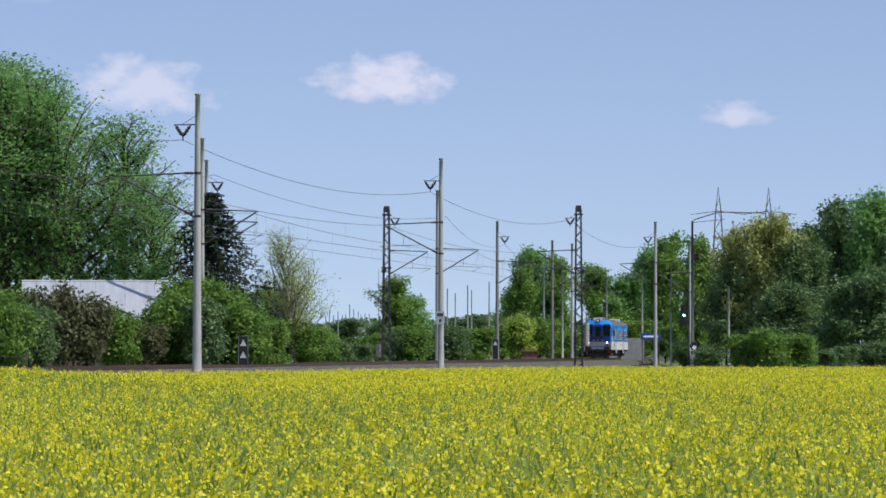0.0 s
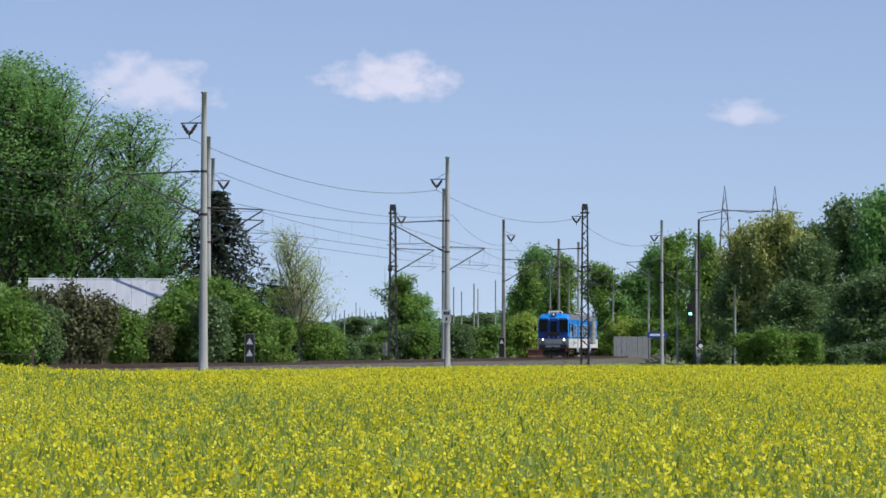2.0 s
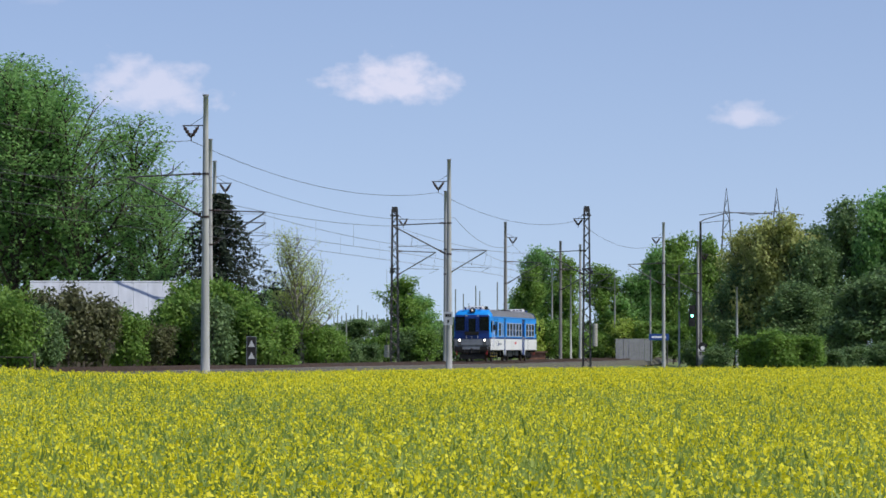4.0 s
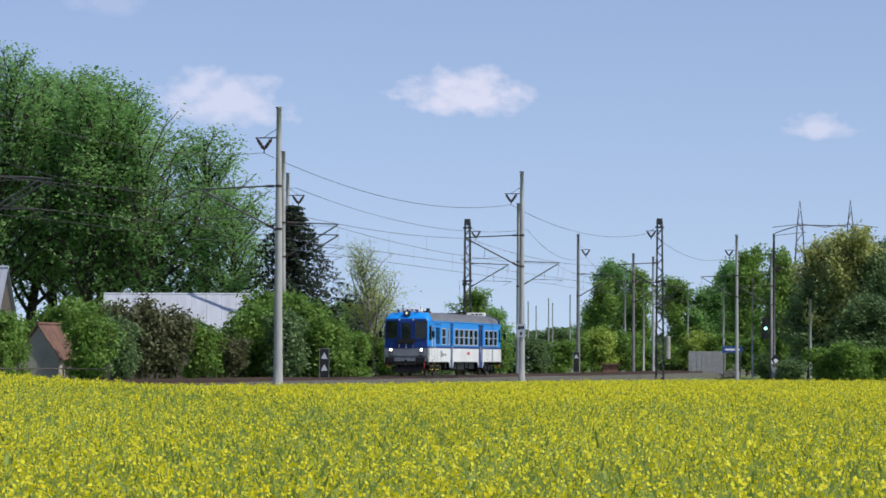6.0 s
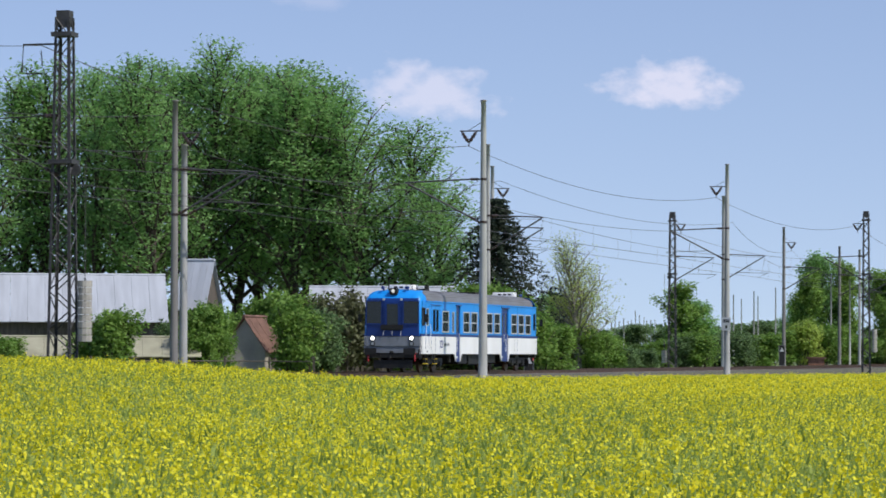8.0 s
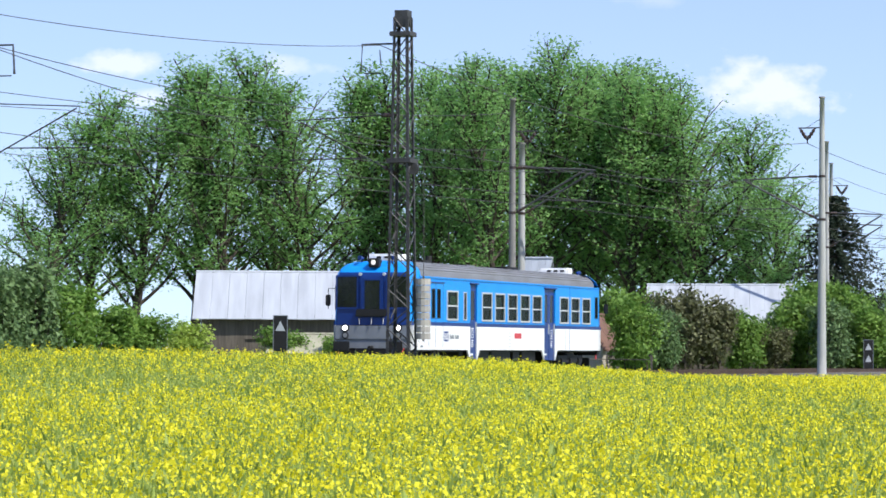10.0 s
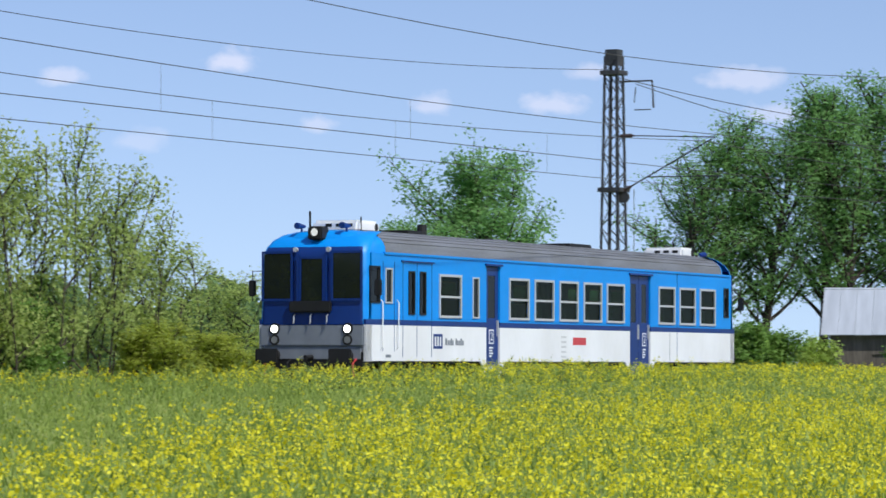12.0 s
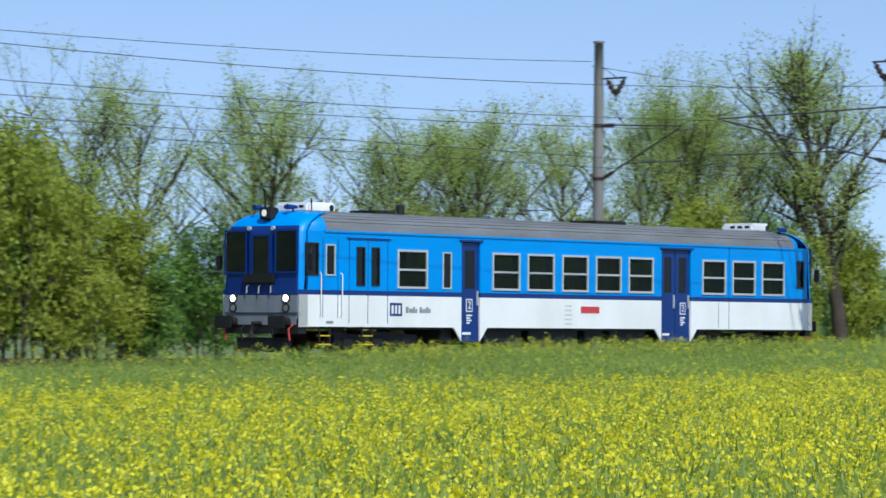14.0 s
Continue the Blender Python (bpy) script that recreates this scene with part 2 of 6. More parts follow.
M = {
    "grass": material("rough_grass", (0.11, 0.17, 0.04), 0.9, vary=0.4, scale=0.15, fine=6, bump=0.8, second=(0.17, 0.19, 0.07)),
    "canopy": material("crop_canopy", (0.19, 0.26, 0.06), 0.8, vary=0.5, scale=1.2, fine=14, bump=1.0, second=(0.32, 0.34, 0.05)),
    "ballast": material("ballast", (0.115, 0.10, 0.085), 0.9, vary=0.5, scale=2.0, fine=26, bump=1.0, second=(0.07, 0.085, 0.04)),
    "rail": material("rail_steel", (0.16, 0.10, 0.07), 0.5, 0.7, vary=0.4, scale=2),
    "sleeper": material("sleeper_concrete", (0.30, 0.28, 0.25), 0.85, objvary=0.15),
    "concrete": material("mast_concrete", (0.42, 0.425, 0.42), 0.8, vary=0.3, scale=1.3, fine=30, bump=0.25, second=(0.31, 0.31, 0.305), stretch=(3, 3, 0.4)),
    "dark_concrete": material("weathered_concrete", (0.24, 0.23, 0.22), 0.85, vary=0.35, scale=1.3, stretch=(3, 3, 0.4)),
    "lattice": material("lattice_steel", (0.078, 0.078, 0.083), 0.65, 0.4, vary=0.4, scale=4),
    "galv": material("galvanised_steel", (0.10, 0.10, 0.105), 0.6, 0.3, vary=0.3),
    "insul": material("insulator_brown", (0.05, 0.03, 0.025), 0.3, vary=0.2, bump=0),
    "wire": material("wire_copper", (0.10, 0.09, 0.085), 0.5, 0.5, vary=0.2, bump=0),
    "weight": material("weight_concrete", (0.42, 0.40, 0.37), 0.85, vary=0.35),
    "blue": material("rail_blue_paint", (0.004, 0.27, 0.80), 0.45, vary=0.10, scale=0.7, fine=8, bump=0.02),
    "navy": material("dark_blue_paint", (0.004, 0.032, 0.19), 0.4, vary=0.15, scale=0.7, fine=8, bump=0.02),
    "white": material("white_paint", (0.86, 0.86, 0.87), 0.4, vary=0.06, scale=0.8, fine=8, bump=0.02, second=(0.78, 0.775, 0.77), stretch=(1, 1, 0.5), coat=0.2),
    "roof_grey": material("roof_grey", (0.185, 0.195, 0.22), 0.6, vary=0.3, scale=0.9, fine=12, second=(0.13, 0.13, 0.135), stretch=(0.5, 3, 3)),
    "panel_grey": material("panel_grey", (0.22, 0.24, 0.27), 0.5, vary=0.15),
    "black": material("black_steel", (0.012, 0.0115, 0.011), 0.65, vary=0.4),
    "frame": material("window_frame_alu", (0.62, 0.63, 0.64), 0.4, 0.3, vary=0.1),
    "red": material("red_panel", (0.62, 0.06, 0.07), 0.45, vary=0.15),
    "yellow_paint": material("yellow_step", (0.75, 0.55, 0.03), 0.5, vary=0.2),
    "seat": material("seat_cloth", (0.05, 0.06, 0.10), 0.9, vary=0.3),
    "inside": material("interior_panel", (0.16, 0.155, 0.14), 0.7, vary=0.1),
    "lamp": material("headlamp_glow", (0.9, 0.9, 0.85), 0.2, emit=(1.0, 0.97, 0.9, 3.5), bump=0),
    "roof_lamp": material("roof_lamp_glow", (0.7, 0.7, 0.66), 0.2, emit=(1.0, 0.96, 0.88, 0.35), bump=0),
    "lens": material("lamp_lens", (0.35, 0.36, 0.38), 0.15, 0.4, bump=0),
    "green_lamp": material("green_signal_glow", (0.2, 0.9, 0.7), 0.3, emit=(0.25, 1.0, 0.75, 8.0), bump=0),
    "glass": glass_material("window_glass", (0.48, 0.60, 0.42), 0.8),
    "dark_glass": glass_material("windscreen_glass", (0.20, 0.26, 0.24), 0.45),
    "bark": material("bark", (0.075, 0.058, 0.045), 0.9, vary=0.5, scale=4, fine=25, bump=0.6, stretch=(1, 1, 0.3)),
    "pale_bark": material("pale_bark", (0.27, 0.25, 0.22), 0.9, vary=0.5, scale=4, fine=25, bump=0.6, second=(0.12, 0.10, 0.09), stretch=(1, 1, 0.5)),
    "leaf_poplar": leaf_material("poplar_leaf", (0.15, 0.32, 0.09), (0.33, 0.55, 0.19), 0.6),
    "leaf_fresh": leaf_material("fresh_leaf", (0.27, 0.40, 0.065), (0.52, 0.62, 0.14), 0.45),
    "leaf_green": leaf_material("shrub_leaf", (0.11, 0.225, 0.04), (0.27, 0.42, 0.085), 0.45),
    "leaf_dark": leaf_material("dark_leaf", (0.10, 0.175, 0.065), (0.20, 0.31, 0.12), 0.38),
    "leaf_willow": leaf_material("willow_leaf", (0.30, 0.34, 0.095), (0.50, 0.54, 0.20), 0.42),
    "leaf_brown": leaf_material("budding_twig", (0.10, 0.105, 0.055), (0.20, 0.22, 0.095), 0.35),
    "leaf_hedge": leaf_material("hedge_leaf", (0.30, 0.37, 0.05), (0.54, 0.58, 0.10), 0.55),
    "leaf_young": leaf_material("young_leaf", (0.32, 0.42, 0.10), (0.56, 0.64, 0.20), 0.55),
    "leaf_spruce": leaf_material("spruce_needle", (0.02, 0.036, 0.022), (0.05, 0.066, 0.04), 0.1, 0.9),
    "petal": leaf_material("rape_petal", (0.74, 0.64, 0.012), (0.90, 0.84, 0.06), 0.4),
    "stalk": leaf_material("rape_stalk", (0.19, 0.27, 0.05), (0.38, 0.46, 0.11), 0.45),
    "metal_roof": material("sheet_metal_roof", (0.50, 0.53, 0.57), 0.45, 0.15, vary=0.2, scale=0.5, stretch=(4, 0.4, 0.4)),
    "plaster": material("old_plaster", (0.50, 0.45, 0.38), 0.9, vary=0.3, scale=0.7),
    "brick": material("brick_wall", (0.30, 0.15, 0.10), 0.9, vary=0.4, scale=2.5),
    "tile_roof": material("old_tile_roof", (0.20, 0.11, 0.08), 0.85, vary=0.4, scale=2),
    "timber": material("weathered_timber", (0.13, 0.11, 0.09), 0.9, vary=0.4, scale=1.5, stretch=(6, 6, 0.5)),
    "eternit": material("fibre_cement_roof", (0.38, 0.37, 0.27), 0.85, vary=0.3, scale=0.8),
    "fence": material("grey_fence", (0.33, 0.34, 0.34), 0.8, vary=0.2),
    "sign_blue": material("station_sign_blue", (0.02, 0.07, 0.28), 0.5, vary=0.1),
    "windscreen": material("windscreen_glass_dark", (0.012, 0.016, 0.016), 0.06, vary=0.2, bump=0),
    "notice_grey": material("notice_grey", (0.62, 0.62, 0.62), 0.5, vary=0.1),
}


# ---- plan: track and terrain ----
CURVE = (1.02538e-11, -1.01442e-08, 2.37112e-06, 2.565741e-04, 0.0436505, -33.06017)


def track_x(y):
    """Field side of the near track's clearance, along y."""
    yc = np.clip(y, -80.0, 480.0)
    return np.polyval(CURVE, yc) + (y - yc) * 0.1


def track_heading(y):
    return math.degrees(math.atan((track_x(y + 0.5) - track_x(y - 0.5))))


def rail_z(y):
    return 1.475 - 0.00078 * np.clip(y, -80.0, 480.0)


def smooth(v):
    v = np.clip(v, 0, 1)
    return v * v * (3 - 2 * v)


CROP = 1.25


def ground_z(x, y):
    x, y = np.asarray(x, float), np.asarray(y, float)
    q = x - track_x(y)
    edge = np.interp(y, [-60, 0, 10, 20, 34, 42, 50, 60, 75, 90, 100, 108, 116, 123, 150, 200, 300],
                     [1.3, 1.48, 1.74, 1.95, 2.1, 2.08, 2.15, 2.25, 2.22, 2.12, 2.0, 1.7, 1.45, 1.34, 1.19, 1.0, 0.86]) - 1.3
    base = np.interp(y, [80, 130], [0.08, -0.2])
    field = edge + (base - edge) * smooth((q - 6) / np.interp(y, [70, 100], [24, 11]))
    bed = rail_z(y) - 0.62
    beyond = 0.75 + 0.0 * y
    z = np.where(q > 6, field, edge + (bed - edge) * smooth((6 - q) / 3.0))
    z = np.where(q < -8.5, bed + (beyond - bed) * smooth((-8.5 - q) / 6), z)
    far = smooth((np.hypot(x, y) - 450) / 400)
    return z * (1 - far) + 0.3 * far


# ---- mesh helpers ----
def mesh_object(name, bm, mats, parent=None, label="", smooth_shade=False):
    me = bpy.data.meshes.new(name)
    bm.normal_update()
    bm.to_mesh(me)
    bm.free()
    for mt in (mats if isinstance(mats, (list, tuple)) else [mats]):
        me.materials.append(mt)
    if smooth_shade:
        me.polygons.foreach_set("use_smooth", [True] * len(me.polygons))
    ob = new(name, me)
    if parent is not None:
        ob.parent = parent
    if label:
        ob["label"] = label
    return ob


def part(name, bm, mt, parent, label="", smooth_shade=False):
    return mesh_object(name, bm, mt, parent, label, smooth_shade)


def arrays_mesh(name, verts, quads, mats, mat_index=None, tris=None):
    """A mesh from arrays: verts (n, 3), quads (m, 4)."""
    me = bpy.data.meshes.new(name)
    verts = np.asarray(verts, np.float32)
    quads = np.asarray(quads, np.int32)
    k = quads.shape[1]
    me.vertices.add(len(verts))
    me.vertices.foreach_set("co", verts.ravel())
    me.loops.add(quads.size)
    me.loops.foreach_set("vertex_index", quads.ravel())
    me.polygons.add(len(quads))
    me.polygons.foreach_set("loop_start", np.arange(0, quads.size, k, dtype=np.int32))
    for mt in mats:
        me.materials.append(mt)
    if mat_index is not None:
        me.polygons.foreach_set("material_index", np.asarray(mat_index, np.int32))
    me.update(calc_edges=True)
    return me


def add_box(bm, x0, x1, y0, y1, z0, z1, bevel=0.0):
    r = bmesh.ops.create_cube(bm, size=1)
    for v in r["verts"]:
        v.co = Vector((x0 + (v.co.x + 0.5) * (x1 - x0), y0 + (v.co.y + 0.5) * (y1 - y0), z0 + (v.co.z + 0.5) * (z1 - z0)))
    if bevel:
        edges = list({e for v in r["verts"] for e in v.link_edges})
        bmesh.ops.bevel(bm, geom=edges, offset=bevel, segments=2, affect="EDGES")


def box(x0, x1, y0, y1, z0, z1, bevel=0.0):
    bm = bmesh.new()
    add_box(bm, x0, x1, y0, y1, z0, z1, bevel)
    return bm


def add_tube(bm, pts, radii, sides=8, caps=True):
    """A tube along points; radii one number or one each."""
    pts = [Vector(p) for p in pts]
    if isinstance(radii, (int, float)):
        radii = [radii] * len(pts)
    rings = []
    for i, p in enumerate(pts):
        d = (pts[min(i + 1, len(pts) - 1)] - pts[max(i - 1, 0)]).normalized()
        up = Vector((0, 0, 1)) if abs(d.z) < 0.9 else Vector((1, 0, 0))
        s = d.cross(up).normalized()
        u = s.cross(d)
        rings.append([bm.verts.new(p + (s * math.cos(2 * math.pi * k / sides) + u * math.sin(2 * math.pi * k / sides)) * radii[i]) for k in range(sides)])
    for a, b in zip(rings, rings[1:]):
        for k in range(sides):
            bm.faces.new((a[k], a[(k + 1) % sides], b[(k + 1) % sides], b[k]))
    if caps:
        bm.faces.new(rings[0]), bm.faces.new(list(reversed(rings[-1])))


def tube(pts, radii, sides=8):
    bm = bmesh.new()
    add_tube(bm, pts, radii, sides)
    return bm


def thing(name, loc, label, category, group="", kind="", rz=0.0):
    e = new(name)
    e.empty_display_size = 0.2
    e.matrix_world = pose(*loc, 0, 0, rz)
    return tagged(e, label, category, group, kind)


# ---- ground, crop and track ----
def build_ground():
    rad = np.concatenate([np.arange(0, 60, 2.5), np.arange(60, 260, 4.0), np.geomspace(260, 4200, 36)])
    ang = np.radians(np.concatenate([np.arange(-20, 60, 1.0), np.arange(60, 340, 7.0)]))
    n, k = len(rad), len(ang)
    rr, aa = np.meshgrid(rad, ang, indexing="ij")
    x, y = -np.sin(aa) * rr, np.cos(aa) * rr
    z = ground_z(x, y)
    verts = np.stack([x, y, z], -1).reshape(-1, 3)
    i, j = np.meshgrid(np.arange(n - 1), np.arange(k), indexing="ij")
    quads = np.stack([i * k + j, (i + 1) * k + j, (i + 1) * k + (j + 1) % k, i * k + (j + 1) % k], -1).reshape(-1, 4)
    ob = new("ground", arrays_mesh("ground", verts, quads[:, ::-1], [M["grass"]]))
    ob.data.polygons.foreach_set("use_smooth", [True] * len(ob.data.polygons))
    tagged(ob, "rough green grass and weeds beside a railway", "ground", kind="structure")


build_ground()


def greenness(x, y):
    """0 in full bloom, 1 where the crop is still green."""
    q = x - track_x(y)
    lim = np.interp(y, [-60, -20, 22, 50, 75, 100, 140], [38, 30, 21, 19, 13, 8, 2])
    wob = np.array([noise.noise(Vector((a * 0.09, b * 0.05, 3.1))) for a, b in zip(np.ravel(x), np.ravel(y))]).reshape(np.shape(x))
    patch = np.array([noise.noise(Vector((a * 0.22, b * 0.12, 9.7))) for a, b in zip(np.ravel(x), np.ravel(y))]).reshape(np.shape(x))
    band = smooth((lim + 5 * wob - q) / 2.5) * smooth((72 - y) / 40) * (0.55 + 0.4 * smooth((q - 8 - 4 * patch) / 4) + 0.3 * smooth((15 - y) / 15))
    return np.clip(0.84 * band + np.clip(patch - 0.05, 0, 1) * 1.2 + 0.12, 0, 0.95)


def in_crop(x, y):
    """The stretch of field that is planted and can be seen."""
    q = x - track_x(y)
    az, r = np.degrees(np.arctan2(-x, y)), np.hypot(x, y)
    a = (az > -9.5) & (az < 40) & (r > 13) & (r < 215)
    az2 = np.degrees(np.arctan2(-(x - 26), y + 52))
    r2 = np.hypot(x - 26, y + 52)
    b = (az2 > 27) & (az2 < 48) & (r2 > 13)
    az3, r3 = np.degrees(np.arctan2(-(x - 14), y + 39)), np.hypot(x - 14, y + 39)
    c = (az3 > 17) & (az3 < 40) & (r3 > 12)
    az4, r4 = np.degrees(np.arctan2(-(x - 5), y + 18)), np.hypot(x - 5, y + 18)
    e = (az4 > 15) & (az4 < 36) & (r4 > 12)
    return (q > 6.0) & (a | b | c | e)


def build_crop():
    rng = np.random.default_rng(4)
    # leafy mass under the flowers
    gx, gy = np.meshgrid(np.arange(-60, 62, 1.0), np.arange(-60, 216, 1.0), indexing="ij")
    keep = gx - track_x(gy) > 6.0
    gz = ground_z(gx, gy) + CROP - 0.34 + rng.normal(0, 0.05, gx.shape)
    n, k = gx.shape
    i, j = np.meshgrid(np.arange(n - 1), np.arange(k - 1), indexing="ij")
    ok = (keep[:-1, :-1] & keep[1:, :-1] & keep[:-1, 1:] & keep[1:, 1:]).ravel()
    quads = np.stack([i * k + j, (i + 1) * k + j, (i + 1) * k + j + 1, i * k + j + 1], -1).reshape(-1, 4)[ok]
    under = new("crop_foliage", arrays_mesh("crop_foliage", np.stack([gx, gy, gz], -1).reshape(-1, 3), quads, [M["canopy"]]))
    tagged(under, "dense green stems and leaves of a rapeseed field", "crop", kind="stuff")
    # flower heads and stalks, thinning with the distance from the field path
    pts = []
    for x0, x1, y0, y1, n in ((-60, 60, -60, 60, 430000), (-45, 60, 60, 216, 430000)):
        x, y = rng.uniform(x0, x1, n), rng.uniform(y0, y1, n)
        m = in_crop(x, y)
        pts.append(np.stack([x[m], y[m]], -1))
    p = np.concatenate(pts)
    r = np.hypot(p[:, 0], p[:, 1])
    near = np.minimum(np.minimum(r, np.hypot(p[:, 0] - 26, p[:, 1] + 52)), np.hypot(p[:, 0] - 14, p[:, 1] + 39))
    near = np.minimum(near, np.hypot(p[:, 0] - 5, p[:, 1] + 18))
    p = p[rng.random(len(p)) < np.clip(30 / near, 0.16, 1)]
    near = np.hypot(p[:, 0], p[:, 1])
    g = greenness(p[:, 0], p[:, 1])
    zt = ground_z(p[:, 0], p[:, 1]) + CROP + rng.normal(0, 1, len(p)) * np.interp(near, [30, 80], [0.11, 0.05]) - 0.05
    bloom = rng.random(len(p)) > g * 1.02
    # flower heads: a handful of small petals round a spike
    f = p[bloom]
    fz = zt[bloom] + 0.06
    grow = np.clip(near[bloom] / 60, 1, 1.9)
    nf, petals = len(f), 10
    c = np.repeat(np.stack([f[:, 0], f[:, 1], fz], -1), petals, 0)
    gs = np.repeat(grow, petals)
    off = rng.normal(0, 1, (nf * petals, 3)) * np.stack([0.030 * gs, 0.030 * gs, 0.042 + 0 * gs], -1)
    c = c + off
    u = rng.normal(0, 1, c.shape)
    u /= np.linalg.norm(u, axis=1)[:, None]
    w = np.cross(u, rng.normal(0, 1, c.shape))
    w /= np.linalg.norm(w, axis=1)[:, None]
    s = (rng.uniform(0.010, 0.0225, len(c)) * gs)[:, None]
    v = np.stack([c - u * s, c - w * s * 0.8, c + u * s, c + w * s * 0.8], 1).reshape(-1, 3)
    me = arrays_mesh("rapeseed_flowers", v, np.arange(len(v)).reshape(-1, 4), [M["petal"]])
    tagged(new("rapeseed_flowers", me), "bright yellow rapeseed blossom covering the field", "flowers", kind="stuff")
    # stalks with leaves and pods
    ns = 6
    c = np.repeat(np.stack([p[:, 0], p[:, 1], zt - 0.06], -1), ns, 0) + rng.normal(0, 1, (len(p) * ns, 3)) * np.array([0.08, 0.08, 0.07])
    far_off = np.repeat(np.clip(near / 50, 1, 2.0), ns)
    h = rng.uniform(0.025, 0.07, len(c))
    wd = rng.uniform(0.006, 0.016, len(c)) * far_off
    a = rng.uniform(0, math.pi, len(c))
    lean = rng.normal(0, 0.6, (len(c), 2)) * h[:, None]
    side = np.stack([np.cos(a) * wd, np.sin(a) * wd, 0 * a], -1)
    top = np.stack([lean[:, 0], lean[:, 1], h * 1.6], -1)
    v = np.stack([c - side, c + side, c + top], 1).reshape(-1, 3)
    me = arrays_mesh("rapeseed_stalks", v, np.arange(len(v)).reshape(-1, 3), [M["stalk"]])
    tagged(new("rapeseed_stalks", me), "green rapeseed stalks, buds and pods between blossoms", "crop", kind="stuff")


build_crop()


def strip(name, q0, q1, dz0, dz1, mt, y0=-60, y1=470, step=5.0, parent=None):
    """A prism that follows the track, between two offsets, with sloping shoulders."""
    bm = bmesh.new()
    prev = None
    for y in np.arange(y0, y1 + 0.1, step):
        x, z = float(track_x(y)), float(rail_z(y))
        sh = (dz1 - dz0) * 1.3
        ring = [bm.verts.new((x + q, y, z + h)) for q, h in ((q0, dz0), (q1, dz0), (q1 - sh if sh > 0.2 else q1, dz1), (q0 + sh if sh > 0.2 else q0, dz1))]
        if prev:
            for k in range(4):
                bm.faces.new((prev[k], ring[k], ring[(k + 1) % 4], prev[(k + 1) % 4]))
        prev = ring
    return mesh_object(name, bm, mt, parent)


def build_track():
    bed = strip("ballast_bed", -8.3, 1.6, -0.75, -0.18, M["ballast"])
    tagged(bed, "grey-brown crushed stone ballast under two tracks", "track bed", kind="structure")
    for axis in (-1.43, -5.6):
        track = thing("railway_track", (0, 0, 0), "rusty steel rails on concrete sleepers in ballast", "railway track", kind="structure")
        for s in (-0.7525, 0.7525):
            bm = bmesh.new()
            prev = None
            for y in np.arange(-60, 470, 5.0):
                x, z = float(track_x(y)) + axis + s, float(rail_z(y))
                ring = [bm.verts.new((x + a, y, z + b)) for a, b in ((-0.07, -0.17), (0.07, -0.17), (0.02, -0.13), (0.036, 0), (-0.036, 0), (-0.02, -0.13))]
                if prev:
                    for k in range(6):
                        bm.faces.new((prev[k], ring[k], ring[(k + 1) % 6], prev[(k + 1) % 6]))
                prev = ring
            part("rail", bm, M["rail"], track)
        me = None
        for y in np.arange(170, 262, 0.62):
            h = track_heading(y)
            if me is None:
                ob = part("sleeper", box(-1.3, 1.3, -0.13, 0.13, -0.30, -0.15), M["sleeper"], track)
                me = ob.data
            else:
                ob = new("sleeper", me)
                ob.parent = track
            ob.matrix_world = pose(float(track_x(y)) + axis, y, float(rail_z(y)), 0, 0, -h)


# ---- overhead line ----
def v_hanger(parent, x, z, side, size=0.95):
    """Bracket with a pair of insulators in a V, carrying a feeder wire. side: -1 or 1 along x."""
    bm = tube([(0, 0, z), (side * 1.25 * size + x, 0, z)], 0.035, 6)
    add_tube(bm, [(side * 0.06, 0, z + 0.45), (side * 0.85 * size, 0, z)], 0.014, 5)
    part("bracket", bm, M["galv"], parent)
    for a in (0.35, 1.2):
        bm = bmesh.new()
        p0, p1 = Vector((side * a * size, 0, z)), Vector((side * 0.78 * size, 0, z - 0.62 * size))
        pts = [p0.lerp(p1, f) for f in np.linspace(0, 1, 9)]
        add_tube(bm, pts, [0.03, 0.04, 0.10, 0.06, 0.11, 0.06, 0.11, 0.05, 0.04], 7)
        part("insulator", bm, M["insul"], parent)
    part("clamp", tube([(side * 0.78 * size, 0, z - 0.6 * size), (side * 0.78 * size, 0, z - 0.82 * size)], 0.03, 6), M["insul"], parent)


def cantilever(parent, side, zc, zm, reach, mt="galv", stout=1.0):
    """Hinged arm over the track: top tie, diagonal strut, registration arm, insulators at the mast."""
    top = Vector((side * (reach + 0.35), 0, zm + 0.12))
    low = Vector((side * 0.18, 0, zc - 0.15))
    up = Vector((side * 0.18, 0, zm + 0.25))
    part("top_tie", tube([up + Vector((side * 0.5, 0, 0)), top], 0.026 * stout, 6), M[mt], parent)
    part("strut", tube([low.lerp(top, 0.12), low.lerp(top, 0.97)], 0.03 * stout, 6), M[mt], parent)
    for a, b in ((up, up + Vector((side * 0.55, 0, 0))), (low, low.lerp(top, 0.14))):
        pts = [a.lerp(b, f) for f in np.linspace(0, 1, 9)]
        bm = bmesh.new()
        add_tube(bm, pts, [0.03, 0.045, 0.085, 0.05, 0.085, 0.05, 0.085, 0.05, 0.03], 7)
        part("insulator", bm, M["insul"], parent)
    mid = low.lerp(top, 0.62)
    bm = tube([mid, (side * (reach - 1.0), 0, zc + 0.38)], 0.016, 5)
    add_tube(bm, [low.lerp(top, 0.30), (side * (reach + 0.6), 0, zc + 0.36)], 0.02, 5)
    add_tube(bm, [(side * (reach + 0.55), 0, zc + 0.36), (side * (reach - 0.25), 0, zc)], 0.014, 5)
    add_tube(bm, [top, (side * (reach + 0.1), 0, zc + 0.36)], 0.008, 4)
    part("registration_arm", bm, M[mt], parent)


